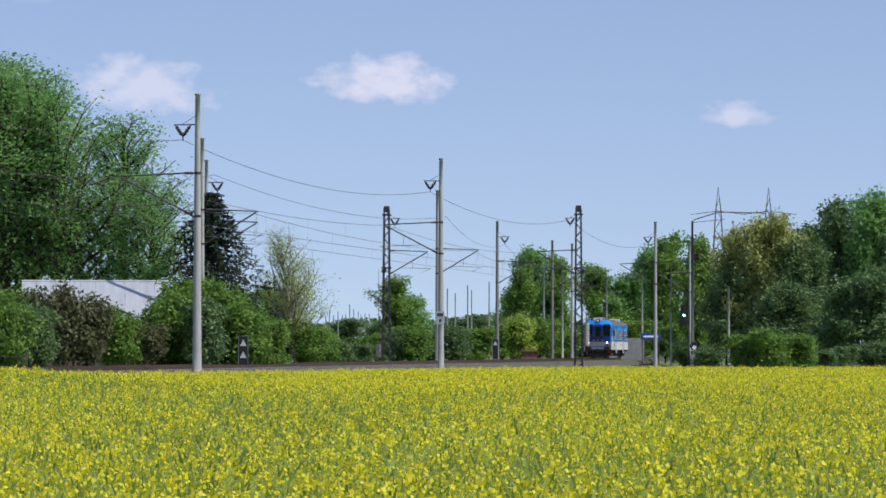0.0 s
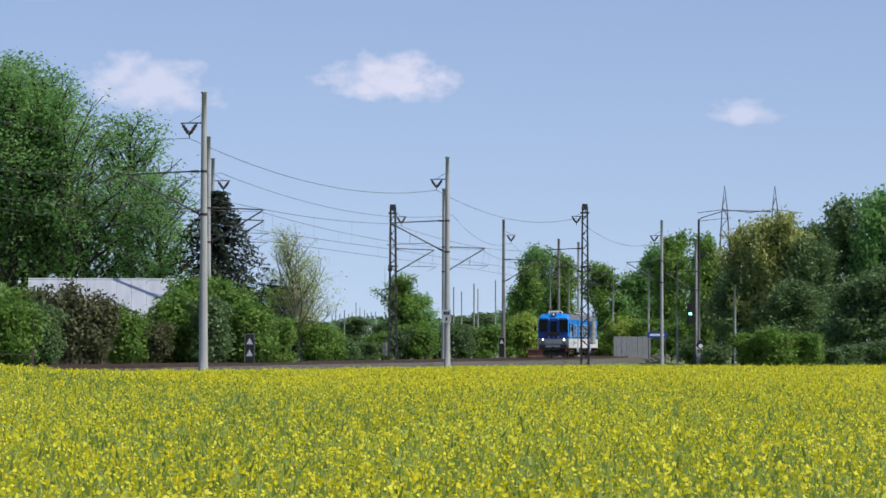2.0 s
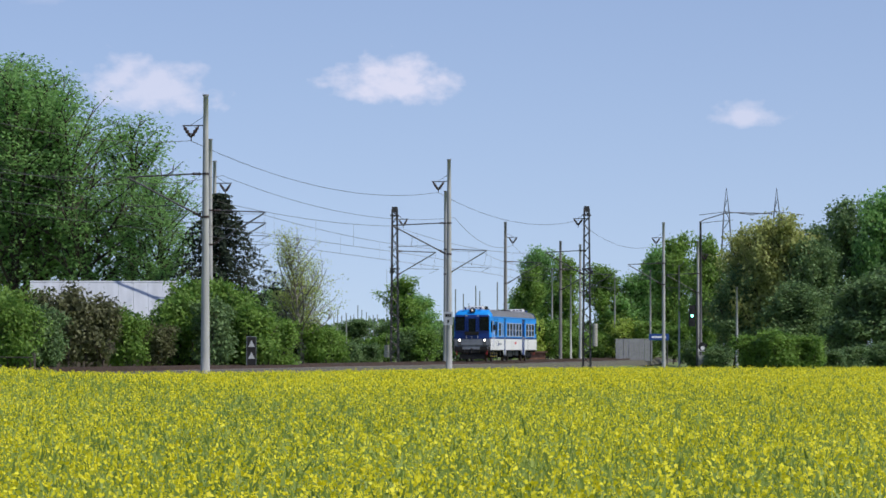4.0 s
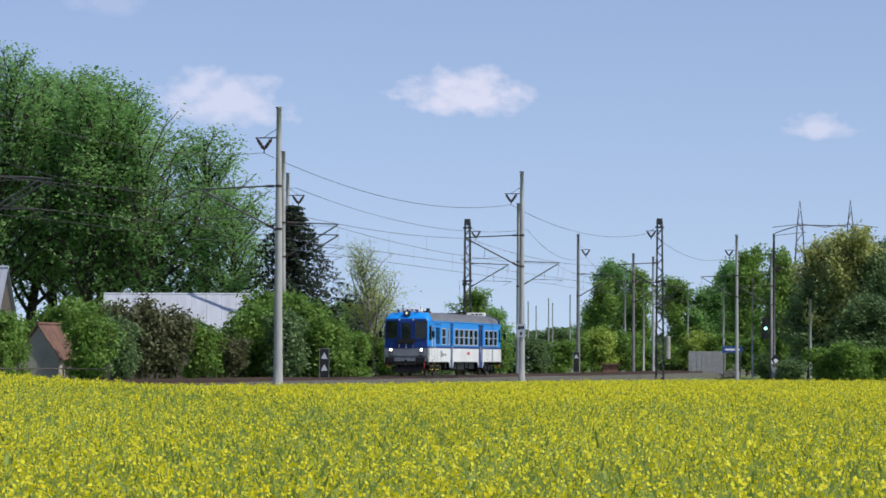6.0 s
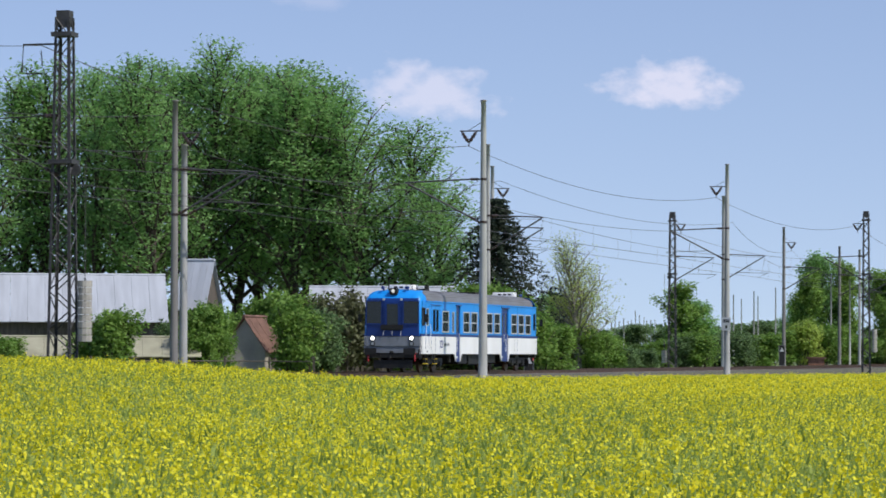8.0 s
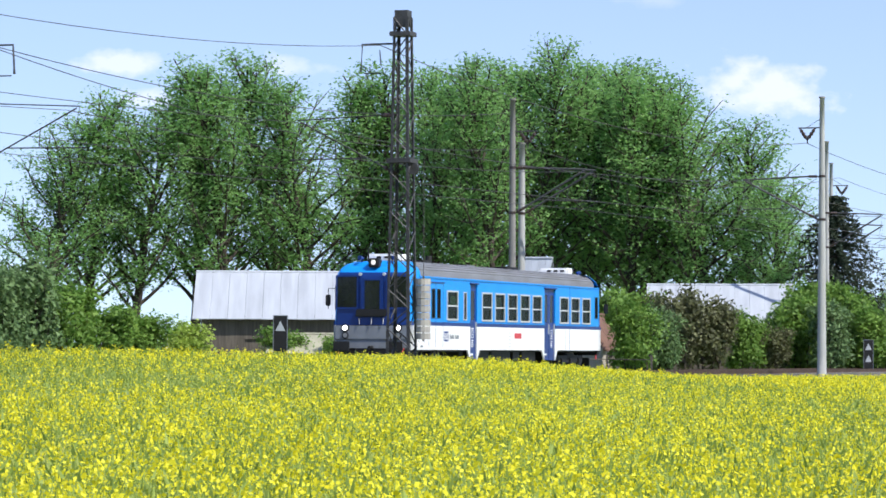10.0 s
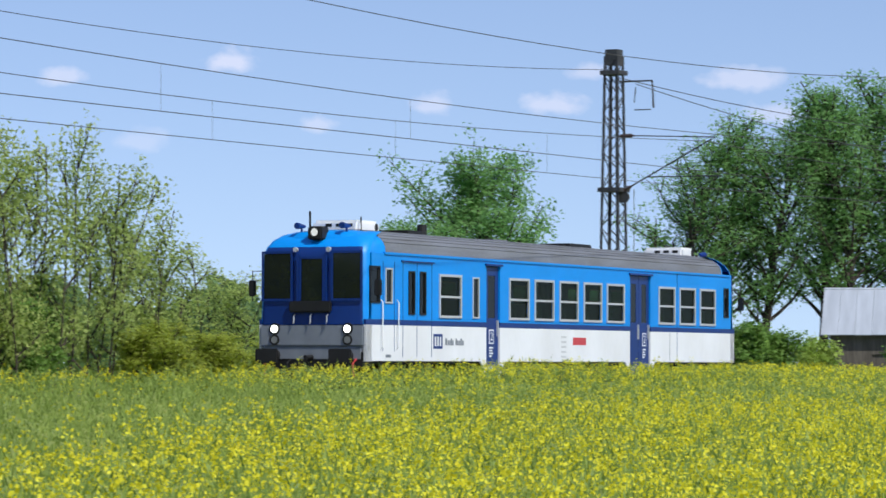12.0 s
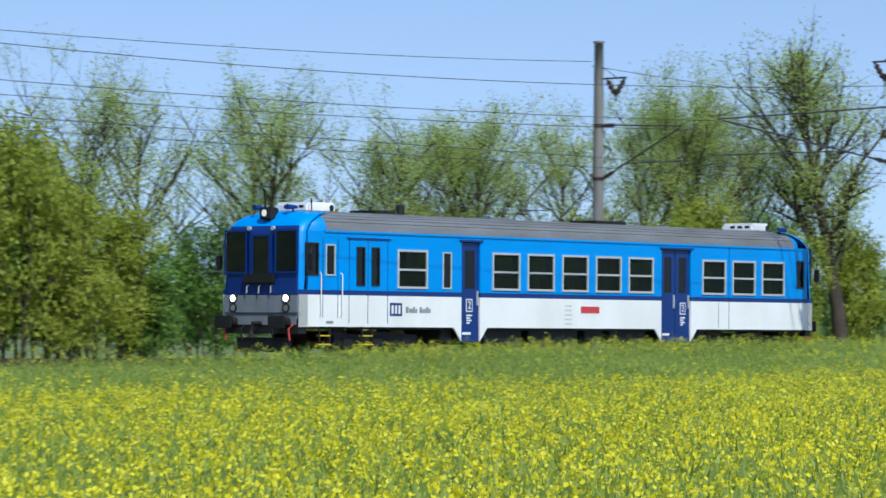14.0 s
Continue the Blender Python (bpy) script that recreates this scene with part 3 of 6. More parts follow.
def arm_scale(y):
    """How far the wires stand above the usual height along the line."""
    return float(np.interp(y, [40, 100, 166], [1.07, 1.17, 1.33]))


def concrete_mast(y, q, top, side=0, tri=0, dark=False, r0=0.21, r1=0.125, x=None, arm=True, name="catenary_mast", clamps=True, bury=0.4, tri_z=1.45, plate=False):
    """Spun-concrete mast. top: height of its tip; side: the side of the arm; tri: side of the V hanger."""
    px = float(track_x(y) + q) if x is None else x
    g = float(ground_z(px, y)) - bury
    rz = float(rail_z(y))
    e = thing(name, (px, y, g), "weathered grey spun-concrete mast carrying overhead wires" if not dark else "dark weathered mast carrying overhead wires", "catenary mast", "masts along the line", rz=-track_heading(y))
    H = top - g
    n = 8
    part("pole", tube([(0, 0, H * i / n) for i in range(n + 1)], [r0 + (r1 - r0) * i / n for i in range(n + 1)], 14), M["dark_concrete" if dark else "concrete"], e, smooth_shade=True)
    part("cap", tube([(0, 0, H), (0, 0, H + 0.07)], r1 + 0.035, 12), M["dark_concrete"], e)
    k = arm_scale(y)
    zc, zm = rz + 5.68 * k - g, rz + 6.97 * k - g
    if side and arm:
        cantilever(e, side, zc, zm, abs(q + 1.43) if 0 < q < 5.5 else 3.2, stout=1.7 if y > 120 else 1.0)
    if clamps:
        for z in (zc - 0.15, zm + 0.25):
            rr = r0 + (r1 - r0) * z / H + 0.02
            part("clamp_band", tube([(0, 0, z - 0.06), (0, 0, z + 0.06)], rr, 12), M["insul"], e)
    if tri:
        v_hanger(e, 0, H - tri_z, tri)
    if plate:
        pl = part("number_plate", box(-0.3, 0.3, -r0 - 0.05, -r0 - 0.02, 3.6, 4.5, 0.01), M["frame"], e, "pale number plate")
        for a, b, z in ((-0.2, -0.08, 4.15), (-0.05, 0.06, 4.15), (0.09, 0.2, 4.15), (-0.06, 0.06, 3.75)):
            part("plate_bar", box(a, b, -r0 - 0.056, -r0 - 0.05, z, z + 0.22), M["black"], pl)
    return e


def lattice_mast(y, q, top, side, weight_side=0, w0=0.85, w1=0.5, x=None, sheave=True):
    """Riveted lattice mast of four angle legs with zigzag bracing, box head and a cantilever."""
    px = float(track_x(y) + q) if x is None else x
    g = float(ground_z(px, y)) - 0.3
    rz = float(rail_z(y))
    e = thing("lattice_mast", (px, y, g), "dark rusted steel lattice mast carrying overhead wires", "catenary mast", "masts along the line", rz=-track_heading(y))
    H = top - g

    def half(z):
        return (w0 + (w1 - w0) * z / H) / 2
    for sx in (-1, 1):
        for sy in (-1, 1):
            bm = bmesh.new()
            a, b = half(0), half(H)
            for dx, dy in ((0.09, 0.016), (0.016, 0.09)):
                vs = [bm.verts.new((sx * (r - ox), sy * (r - oy), z)) for z, r in ((0, a), (H, b)) for ox, oy in ((0, 0), (dx, 0), (dx, dy), (0, dy))]
                for k in range(4):
                    bm.faces.new((vs[k], vs[(k + 1) % 4], vs[4 + (k + 1) % 4], vs[4 + k]))
            part("leg", bm, M["lattice"], e)
    n = int(H / 0.62)
    joined = None if y < 150 else bmesh.new()
    for f in range(4):
        for i in range(n):
            z0, z1 = H * i / n, H * (i + 1) / n
            s = 1 if i % 2 else -1
            a, b = half(z0) - 0.01, half(z1) - 0.01
            p0, p1 = (s * a, a), (-s * b, b)
            if f == 1:
                p0, p1 = (p0[0], -a), (p1[0], -b)
            elif f == 2:
                p0, p1 = (a, p0[0]), (b, p1[0])
            elif f == 3:
                p0, p1 = (-a, p0[0]), (-b, p1[0])
            if joined is None:
                part("brace", tube([(*p0, z0), (*p1, z1)], 0.022, 4), M["lattice"], e)
            else:
                add_tube(joined, [(*p0, z0), (*p1, z1)], 0.026, 4, False)
    if joined is not None:
        tagged(part("bracing", joined, M["lattice"], e), kind="stuff")
    h = half(H)
    part("head", box(-h + 0.03, h - 0.03, -h + 0.03, h - 0.03, H - 0.3, H + 0.22), M["lattice"], e, "rusted box head")
    for z in (H - 0.55, H * 0.63):
        r = half(z) + 0.09
        part("collar", box(-r, r, -r, r, z - 0.07, z + 0.07), M["lattice"], e)
    k = arm_scale(y)
    zc, zm = rz + 5.68 * k - g, rz + 6.97 * k - g
    cantilever(e, side, zc, zm, 3.3, "lattice", 1.7 if y > 120 else 0.8)
    if y > 150:
        v_hanger(e, 0, H - 0.85, side)
    else:
        # earth-wire bracket
        zb = H - 0.85
        bm = tube([(side * h, 0, zb), (side * (h + 1.15), 0, zb), (side * (h + 1.2), 0, zb - 0.9)], 0.035, 6)
        add_tube(bm, [(side * (h + 1.1), 0, zb - 0.95), (side * (h + 0.5), 0, zb - 0.95)], 0.02, 5)
        add_tube(bm, [(side * (h + 0.55), 0, zb - 0.2), (side * (h + 0.5), 0, zb - 0.7)], 0.02, 5)
        part("earth_bracket", bm, M["lattice"], e)
    if weight_side:
        wx = weight_side * (half(1.5) + 0.34)
        zb0, discs = (2.1, 9) if side < 0 else (1.0, 5)
        st = part("tension_weights", tube([(wx, 0, zb0), (wx, 0, zb0 + 2.1)], 0.03, 6), M["galv"], e)
        for i in range(discs):
            part("weight_disc", tube([(wx, 0, zb0 + 0.06 + i * 0.22), (wx, 0, zb0 + 0.26 + i * 0.22)], 0.24 - 0.01 * (i % 2), 12), M["weight"], st, "stacked concrete weight")
        part("tension_rope", tube([(wx, 0, zb0 + 2.1), (wx, 0, H * 0.63)], 0.012, 4), M["wire"], e)
        bm = bmesh.new()
        add_tube(bm, [(weight_side * half(H * .6) + 0.05, -0.04, H * 0.61), (weight_side * half(H * .6) + 0.05, 0.04, H * 0.61)], 0.2, 16)
        part("tension_wheel", bm, M["lattice"], e)
    return e


def wire(name, a, b, sag, radius=0.014, n=24, droppers=None):
    a, b = Vector(a), Vector(b)
    pts = []
    for i in range(n + 1):
        f = i / n
        p = a.lerp(b, f)
        p.z -= sag * 4 * f * (1 - f)
        pts.append(p)
    bm = bmesh.new()
    add_tube(bm, pts, radius, 5)
    return bm, pts


def catenary_span(pa, pb, ca, cb, ma, mb, sag=0.55):
    """Messenger and contact wire with droppers, between two places (x, y)."""
    span = thing("catenary_wires", (0, 0, 0), "thin dark overhead contact and messenger wires with droppers", "overhead wire", "spans of overhead wire")
    thick = 0.0105 if max(pa[1], pb[1]) < 112 else 0.014
    bm, pts = wire("messenger_wire", (*pa, ma), (*pb, mb), sag, thick)
    part("messenger_wire", bm, M["wire"], span)
    bm, low = wire("contact_wire", (*pa, ca), (*pb, cb), 0.03, thick)
    part("contact_wire", bm, M["wire"], span)
    for i in range(3, len(pts) - 2, 4):
        part("dropper", tube([pts[i], low[i]], 0.004, 4), M["wire"], span)


def feeder_span(a, b, sag, radius=0.015, label="thin dark feeder wire hanging between masts"):
    bm, _ = wire("feeder_wire", a, b, sag, 0.0105 if max(a[1], b[1]) < 112 else radius)
    tagged(mesh_object("feeder_wire", bm, M["wire"]), label, "overhead wire", "feeder wires")


def build_line():
    # near side of the line
    near = [(-20, 2.2, 12.2), (38.9, 5.3, 12.0), (107.9, 2.2, 13.3), (166.3, 2.2, 14.7), (230.3, 2.2, 15.1), (293.5, 2.9, 14.5), (335.2, 6.0, 14.7), (395, 6.0, 14.5)]
    far = [(-22, -8.7, 12.2), (42.4, -8.7, 11.95), (99.9, -8.7, 12.62), (153.2, -8.7, 13.76), (209.7, -8.7, 15.2), (289.8, -8.7, 15.7), (329.8, -9.0, 14.55), (395, -9, 14)]
    concrete_mast(-20, 2.2, 12.2, -1, -1)
    concrete_mast(38.9, 5.3, 12.0, -1, -1, r0=0.2, r1=0.14)
    lattice_mast(107.9, 2.2, 13.1, -1, 1)
    concrete_mast(166.3, 2.2, 14.7, -1, -1, r0=0.235, r1=0.12)
    concrete_mast(230.3, 2.2, 15.1, -1, -1, r0=0.22, r1=0.12, plate=True)
    lattice_mast(293.5, 2.9, 14.4, -1, 1, 0.75, 0.5)
    concrete_mast(335.2, 6.0, 14.7, -1, -1, r0=0.2)
    # far side
    concrete_mast(-22, -8.7, 12.2, 1, 1, dark=True)
    concrete_mast(42.4, -8.7, 11.95, 1, 1, dark=True, r0=0.24, r1=0.15, tri_z=1.2)
    lattice_mast(99.9, -8.7, 12.45, 1, 1)
    concrete_mast(153.2, -8.7, 13.76, 1, 1, dark=True, r0=0.2)
    concrete_mast(154.2, -8.6, 11.8, 1, 0, r0=0.2, r1=0.14)
    concrete_mast(209.7, -8.7, 15.2, 1, 0, r0=0.2, r1=0.12)
    concrete_mast(227.4, -13, 14.83, 1, 1, r0=0.19, r1=0.11)
    concrete_mast(289.8, -8.7, 15.7, 1, 0, r0=0.22, r1=0.15)
    lattice_mast(295, -14, 14.4, 1, -1, 0.75, 0.5)
    concrete_mast(329.8, -9.0, 14.55, 1, 1, dark=True, r0=0.2)
    concrete_mast(362, -3.7, 13.7, 1, 0, dark=True, r0=0.18, x=11.7)
    concrete_mast(380, -3, 13.9, 1, 0, r0=0.16, x=14.5)
    concrete_mast(380, 9, 14.3, -1, 1, r0=0.16, x=27.7)
    for axis in (-1.43, -5.6):
        seq = near if axis > -3 else far
        for (ya, qa, _), (yb, qb, _) in zip(seq, seq[1:]):
            ra, rb, ka, kb = float(rail_z(ya)), float(rail_z(yb)), arm_scale(ya), arm_scale(yb)
            catenary_span((float(track_x(ya)) + axis, ya), (float(track_x(yb)) + axis, yb), ra + 5.68 * ka, rb + 5.68 * kb, ra + 7.0 * ka, rb + 7.0 * kb)
    lattice = (107.9, 293.5, 99.9)      # here the feeder hangs from the bracket at the head
    for seq, dq in ((near, -0.75), (far[2:], 0.75)):
        for (ya, qa, ta), (yb, qb, tb) in zip(seq, seq[1:]):
            feeder_span((float(track_x(ya)) + qa + dq, ya, ta - (1.1 if ya in lattice else 2.2)), (float(track_x(yb)) + qb + dq, yb, tb - (1.1 if yb in lattice else 2.2)), 1.1)
    for (ya, qa, ta), (yb, qb, tb) in zip(far[:4], far[1:4]):
        feeder_span((float(track_x(ya)) + qa - 0.3, ya, ta - 0.75), (float(track_x(yb)) + qb - 0.3, yb, tb - 0.6), 0.9)


build_track()
build_line()


# ---- railcar ----
# local space: x from the front face to the rear, y from the field side to the far side, z up from the rails
LENGTH, WIDTH = 24.0, 2.85
SKIRT, BAND0, BAND1, GUTTER, CROWN = 0.915, 1.77, 1.90, 3.33, 3.86
UPPER = 1.095      # the upper body is this much taller than drawn below
WINDOWS = [(3.93, 5.15), (8.0, 9.2), (9.58, 10.77), (11.17, 12.36), (12.76, 13.95), (14.34, 15.53), (18.05, 19.24), (19.62, 20.81), (21.2, 22.39)]
SLITS = [(5.82, 6.2, 1.98, 2.92), (2.24, 2.58, 2.02, 2.98), (2.85, 3.18, 2.02, 2.98), (1.0, 1.38, 2.25, 3.02), (0.2, 0.72, 2.25, 3.05), (23.1, 23.48, 2.2, 3.0)]
WIN0, WIN1 = 1.99, 2.93
DOORS = [(6.65, 7.46, 1), (15.98, 17.46, 2)]


def wall_with_holes(u0, u1, w0, w1, holes, y, thick, outward):
    """Flat wall in the x-z plane at y with rectangular openings through it."""
    us = sorted({u0, u1, *[h[0] for h in holes], *[h[1] for h in holes]})
    ws = sorted({w0, w1, *[h[2] for h in holes], *[h[3] for h in holes]})
    us, ws = [u for u in us if u0 <= u <= u1], [w for w in ws if w0 <= w <= w1]
    bm = bmesh.new()
    for a, b in zip(us, us[1:]):
        for c, d in zip(ws, ws[1:]):
            mu, mw = (a + b) / 2, (c + d) / 2
            if any(h[0] < mu < h[1] and h[2] < mw < h[3] for h in holes):
                continue
            add_box(bm, a, b, min(y, y - outward * thick), max(y, y - outward * thick), c, d)
    bmesh.ops.remove_doubles(bm, verts=bm.verts, dist=1e-5)
    return bm


def frame_bm(a, b, c, d, y, w, t):
    bm = bmesh.new()
    add_box(bm, a, b, y - t, y + t, c, c + w), add_box(bm, a, b, y - t, y + t, d - w, d)
    add_box(bm, a, a + w, y - t, y + t, c + w, d - w), add_box(bm, b - w, b, y - t, y + t, c + w, d - w)
    return bm


def digit_mesh(text, size):
    cu = bpy.data.curves.new("digit", "FONT")
    cu.body, cu.size, cu.extrude, cu.align_x, cu.align_y = text, size, 0.002, "CENTER", "CENTER"
    ob = bpy.data.objects.new("digit", cu)
    me = bpy.data.meshes.new_from_object(ob)
    bpy.data.objects.remove(ob)
    return me


def side_of_car(car, y, out):
    """One side: walls, doors, windows. out: -1 towards the field, 1 away."""
    holes = [(a, b, WIN0, WIN1) for a, b in WINDOWS] + list(SLITS) + [(a, b, 0.5, 3.2) for a, b, _ in DOORS]
    part("side_wall", wall_with_holes(0.30, LENGTH - 0.30, BAND1, GUTTER, holes, y, 0.06, out), M["blue"], car, "bright blue painted upper side")
    part("waist_band", wall_with_holes(0.02, LENGTH - 0.02, BAND0, BAND1 - 0.001, holes, y + out * 0.002, 0.06, out), M["navy"], car, "dark blue waist stripe")
    part("lower_side", wall_with_holes(0.02, LENGTH - 0.02, SKIRT, BAND0 - 0.001, holes, y, 0.06, out), M["white"], car, "white painted lower side")
    # apron round the doors
    for a, b, leaves in DOORS:
        for s, e in ((a, a - 0.33), (b, b + 0.33)):
            bm = bmesh.new()
            vs = [bm.verts.new((px, py, pz)) for py in (y, y - out * 0.05) for px, pz in ((s, 0.53), (s, SKIRT), (e, SKIRT))]
            for f in ((0, 1, 2), (5, 4, 3), (0, 3, 4, 1), (1, 4, 5, 2), (2, 5, 3, 0)):
                bm.faces.new([vs[i] for i in f])
            part("apron", bm, M["white"], car)
        w = (b - a) / leaves
        for k in range(leaves):
            d0, d1 = a + k * w + 0.012, a + (k + 1) * w - 0.012
            g = (d0 + 0.18, d1 - 0.18, 2.0, 2.98)
            yd = y - out * 0.05
            door = part("door", wall_with_holes(d0, d1, 0.53, 3.18, [g], yd, 0.04, out), M["navy"], car, "dark blue folding passenger door")
            part("door_glass", box(g[0], g[1], yd - 0.012 - out * 0.02, yd + 0.012 - out * 0.02, g[2], g[3]), M["dark_glass"], door)
            part("door_handle", box(d1 - 0.10, d1 - 0.06, yd, yd + out * 0.05, 1.55, 1.95), M["frame"], door)
            if k == leaves - 1:
                part("class_plate", box(d0 + 0.24, d0 + 0.52, yd + out * 0.003, yd + out * 0.008, 1.36, 1.72), M["white"], door, "white class plate")
                part("plate_field", box(d0 + 0.27, d0 + 0.49, yd + out * 0.008, yd + out * 0.011, 1.39, 1.69), M["navy"], door)
                ob = new("class_number", digit_mesh("2", 0.30))
                ob.data.materials.append(M["white"])
                ob.parent = door
                ob.matrix_local = pose(d0 + 0.38, yd + out * 0.013, 1.54, 90, 0, 0 if out < 0 else 180)
                for j, ww in enumerate((0.24, 0.16, 0.22, 0.14)):
                    part("notice", box(d0 + 0.26, d0 + 0.26 + ww, yd + out * 0.003, yd + out * 0.007, 1.24 - j * 0.07, 1.28 - j * 0.07), M["white"], door)
            if k == 0:
                part("notice", box(d0 + 0.08, d0 + 0.45, yd + out * 0.003, yd + out * 0.007, 0.72, 0.79), M["white"], door)
        part("door_hood", box(a - 0.09, b + 0.09, y, y + out * 0.05, 3.2, 3.25), M["navy"], car)
    for a, b in WINDOWS:
        fr = part("window_frame", frame_bm(a - 0.02, b + 0.02, WIN0 - 0.02, WIN1 + 0.02, y + out * 0.012, 0.055, 0.022), M["frame"], car)
        part("glazing_bar", box(a + 0.03, b - 0.03, y - 0.012 + out * 0.01, y + 0.022 * out + 0.012, 2.42, 2.47), M["frame"], fr)
        part("pane", box(a + 0.035, b - 0.035, y - out * 0.03 - 0.004, y - out * 0.03 + 0.004, WIN0 + 0.035, 2.42), M["glass"], fr)
        part("pane", box(a + 0.035, b - 0.035, y - out * 0.02 - 0.004, y - out * 0.02 + 0.004, 2.47, WIN1 - 0.035), M["glass"], fr)
    for i, (a, b, c, d) in enumerate(SLITS):
        fr = part("side_window", frame_bm(a, b, c, d, y + out * 0.006, 0.035, 0.02), M["frame"] if i in (0, 3) else M["black"], car)
        part("pane", box(a + 0.03, b - 0.03, y - out * 0.02 - 0.004, y - out * 0.02 + 0.004, c + 0.03, d - 0.03), M["dark_glass"], fr)
    # joints of the luggage and cab doors, rails and small fittings
    for u, z0, z1 in ((1.95, 1.02, 3.16), (2.71, 1.02, 3.16), (3.52, 1.02, 3.16), (0.9, 1.15, 3.16), (1.5, 1.15, 3.16), (18.9, 0.95, 1.75), (19.45, 0.95, 3.3)):
        part("door_joint", box(u - 0.009, u + 0.009, y, y + out * 0.006, z0, z1), M["navy"] if z1 > 2 else M["panel_grey"], car)
    part("door_hood", box(1.85, 3.62, y, y + out * 0.035, 3.17, 3.2), M["navy"], car)
    for u in (0.78, 1.62):
        part("grab_rail", tube([(u, y + out * 0.01, 1.2), (u, y + out * 0.06, 1.24), (u, y + out * 0.06, 2.28), (u, y + out * 0.01, 2.32)], 0.018, 6), M["white"], car)
    part("gutter", box(0.95, LENGTH - 0.35, y - 0.02 * out, y + out * 0.03, GUTTER - 0.02, GUTTER + 0.03), M["blue"], car)
    # operator's mark as plain shapes
    mk = part("operator_mark", frame_bm(3.62, 4.12, 1.22, 1.58, y + out * 0.003, 0.06, 0.003), M["navy"], car, "dark blue framed emblem")
    part("mark_bar", box(3.78, 3.83, y + out * 0.001, y + out * 0.005, 1.28, 1.52), M["navy"], mk)
    part("mark_bar", box(3.92, 3.97, y + out * 0.001, y + out * 0.005, 1.28, 1.52), M["navy"], mk)
    for k, (a, ww) in enumerate(((4.28, 0.10), (4.41, 0.07), (4.50, 0.07), (4.59, 0.07), (4.68, 0.07), (4.86, 0.08), (4.96, 0.06), (5.04, 0.08), (5.14, 0.08), (5.24, 0.08))):
        part("lettering_bar", box(a, a + ww, y + out * 0.001, y + out * 0.005, 1.31, 1.31 + (0.17 if k in (0, 3, 5, 8) else 0.12)), M["panel_grey"], mk)
    part("red_panel", box(12.06, 12.93, y, y + out * 0.005, 1.36, 1.56), M["red"], car, "small red notice panel")
    for k in range(5):
        part("notice", box(11.3, 11.62, y, y + out * 0.004, 1.02 + 0.13 * k, 1.07 + 0.13 * k), M["notice_grey"], car)
    part("vent_grille", box(1.05, 1.32, y, y + out * 0.006, 1.0, 1.07), M["panel_grey"], car)


def roof_profile(shrink=0.0, drop=0.0):
    pts = []
    for k in range(17):
        a = math.pi * k / 16
        cy, cz = math.cos(a), math.sin(a)
        yy = WIDTH / 2 - (WIDTH / 2 - shrink) * math.copysign(abs(cy) ** 0.62, cy)
        pts.append((yy, GUTTER + (CROWN - GUTTER - drop) * abs(cz) ** 0.8))
    return pts


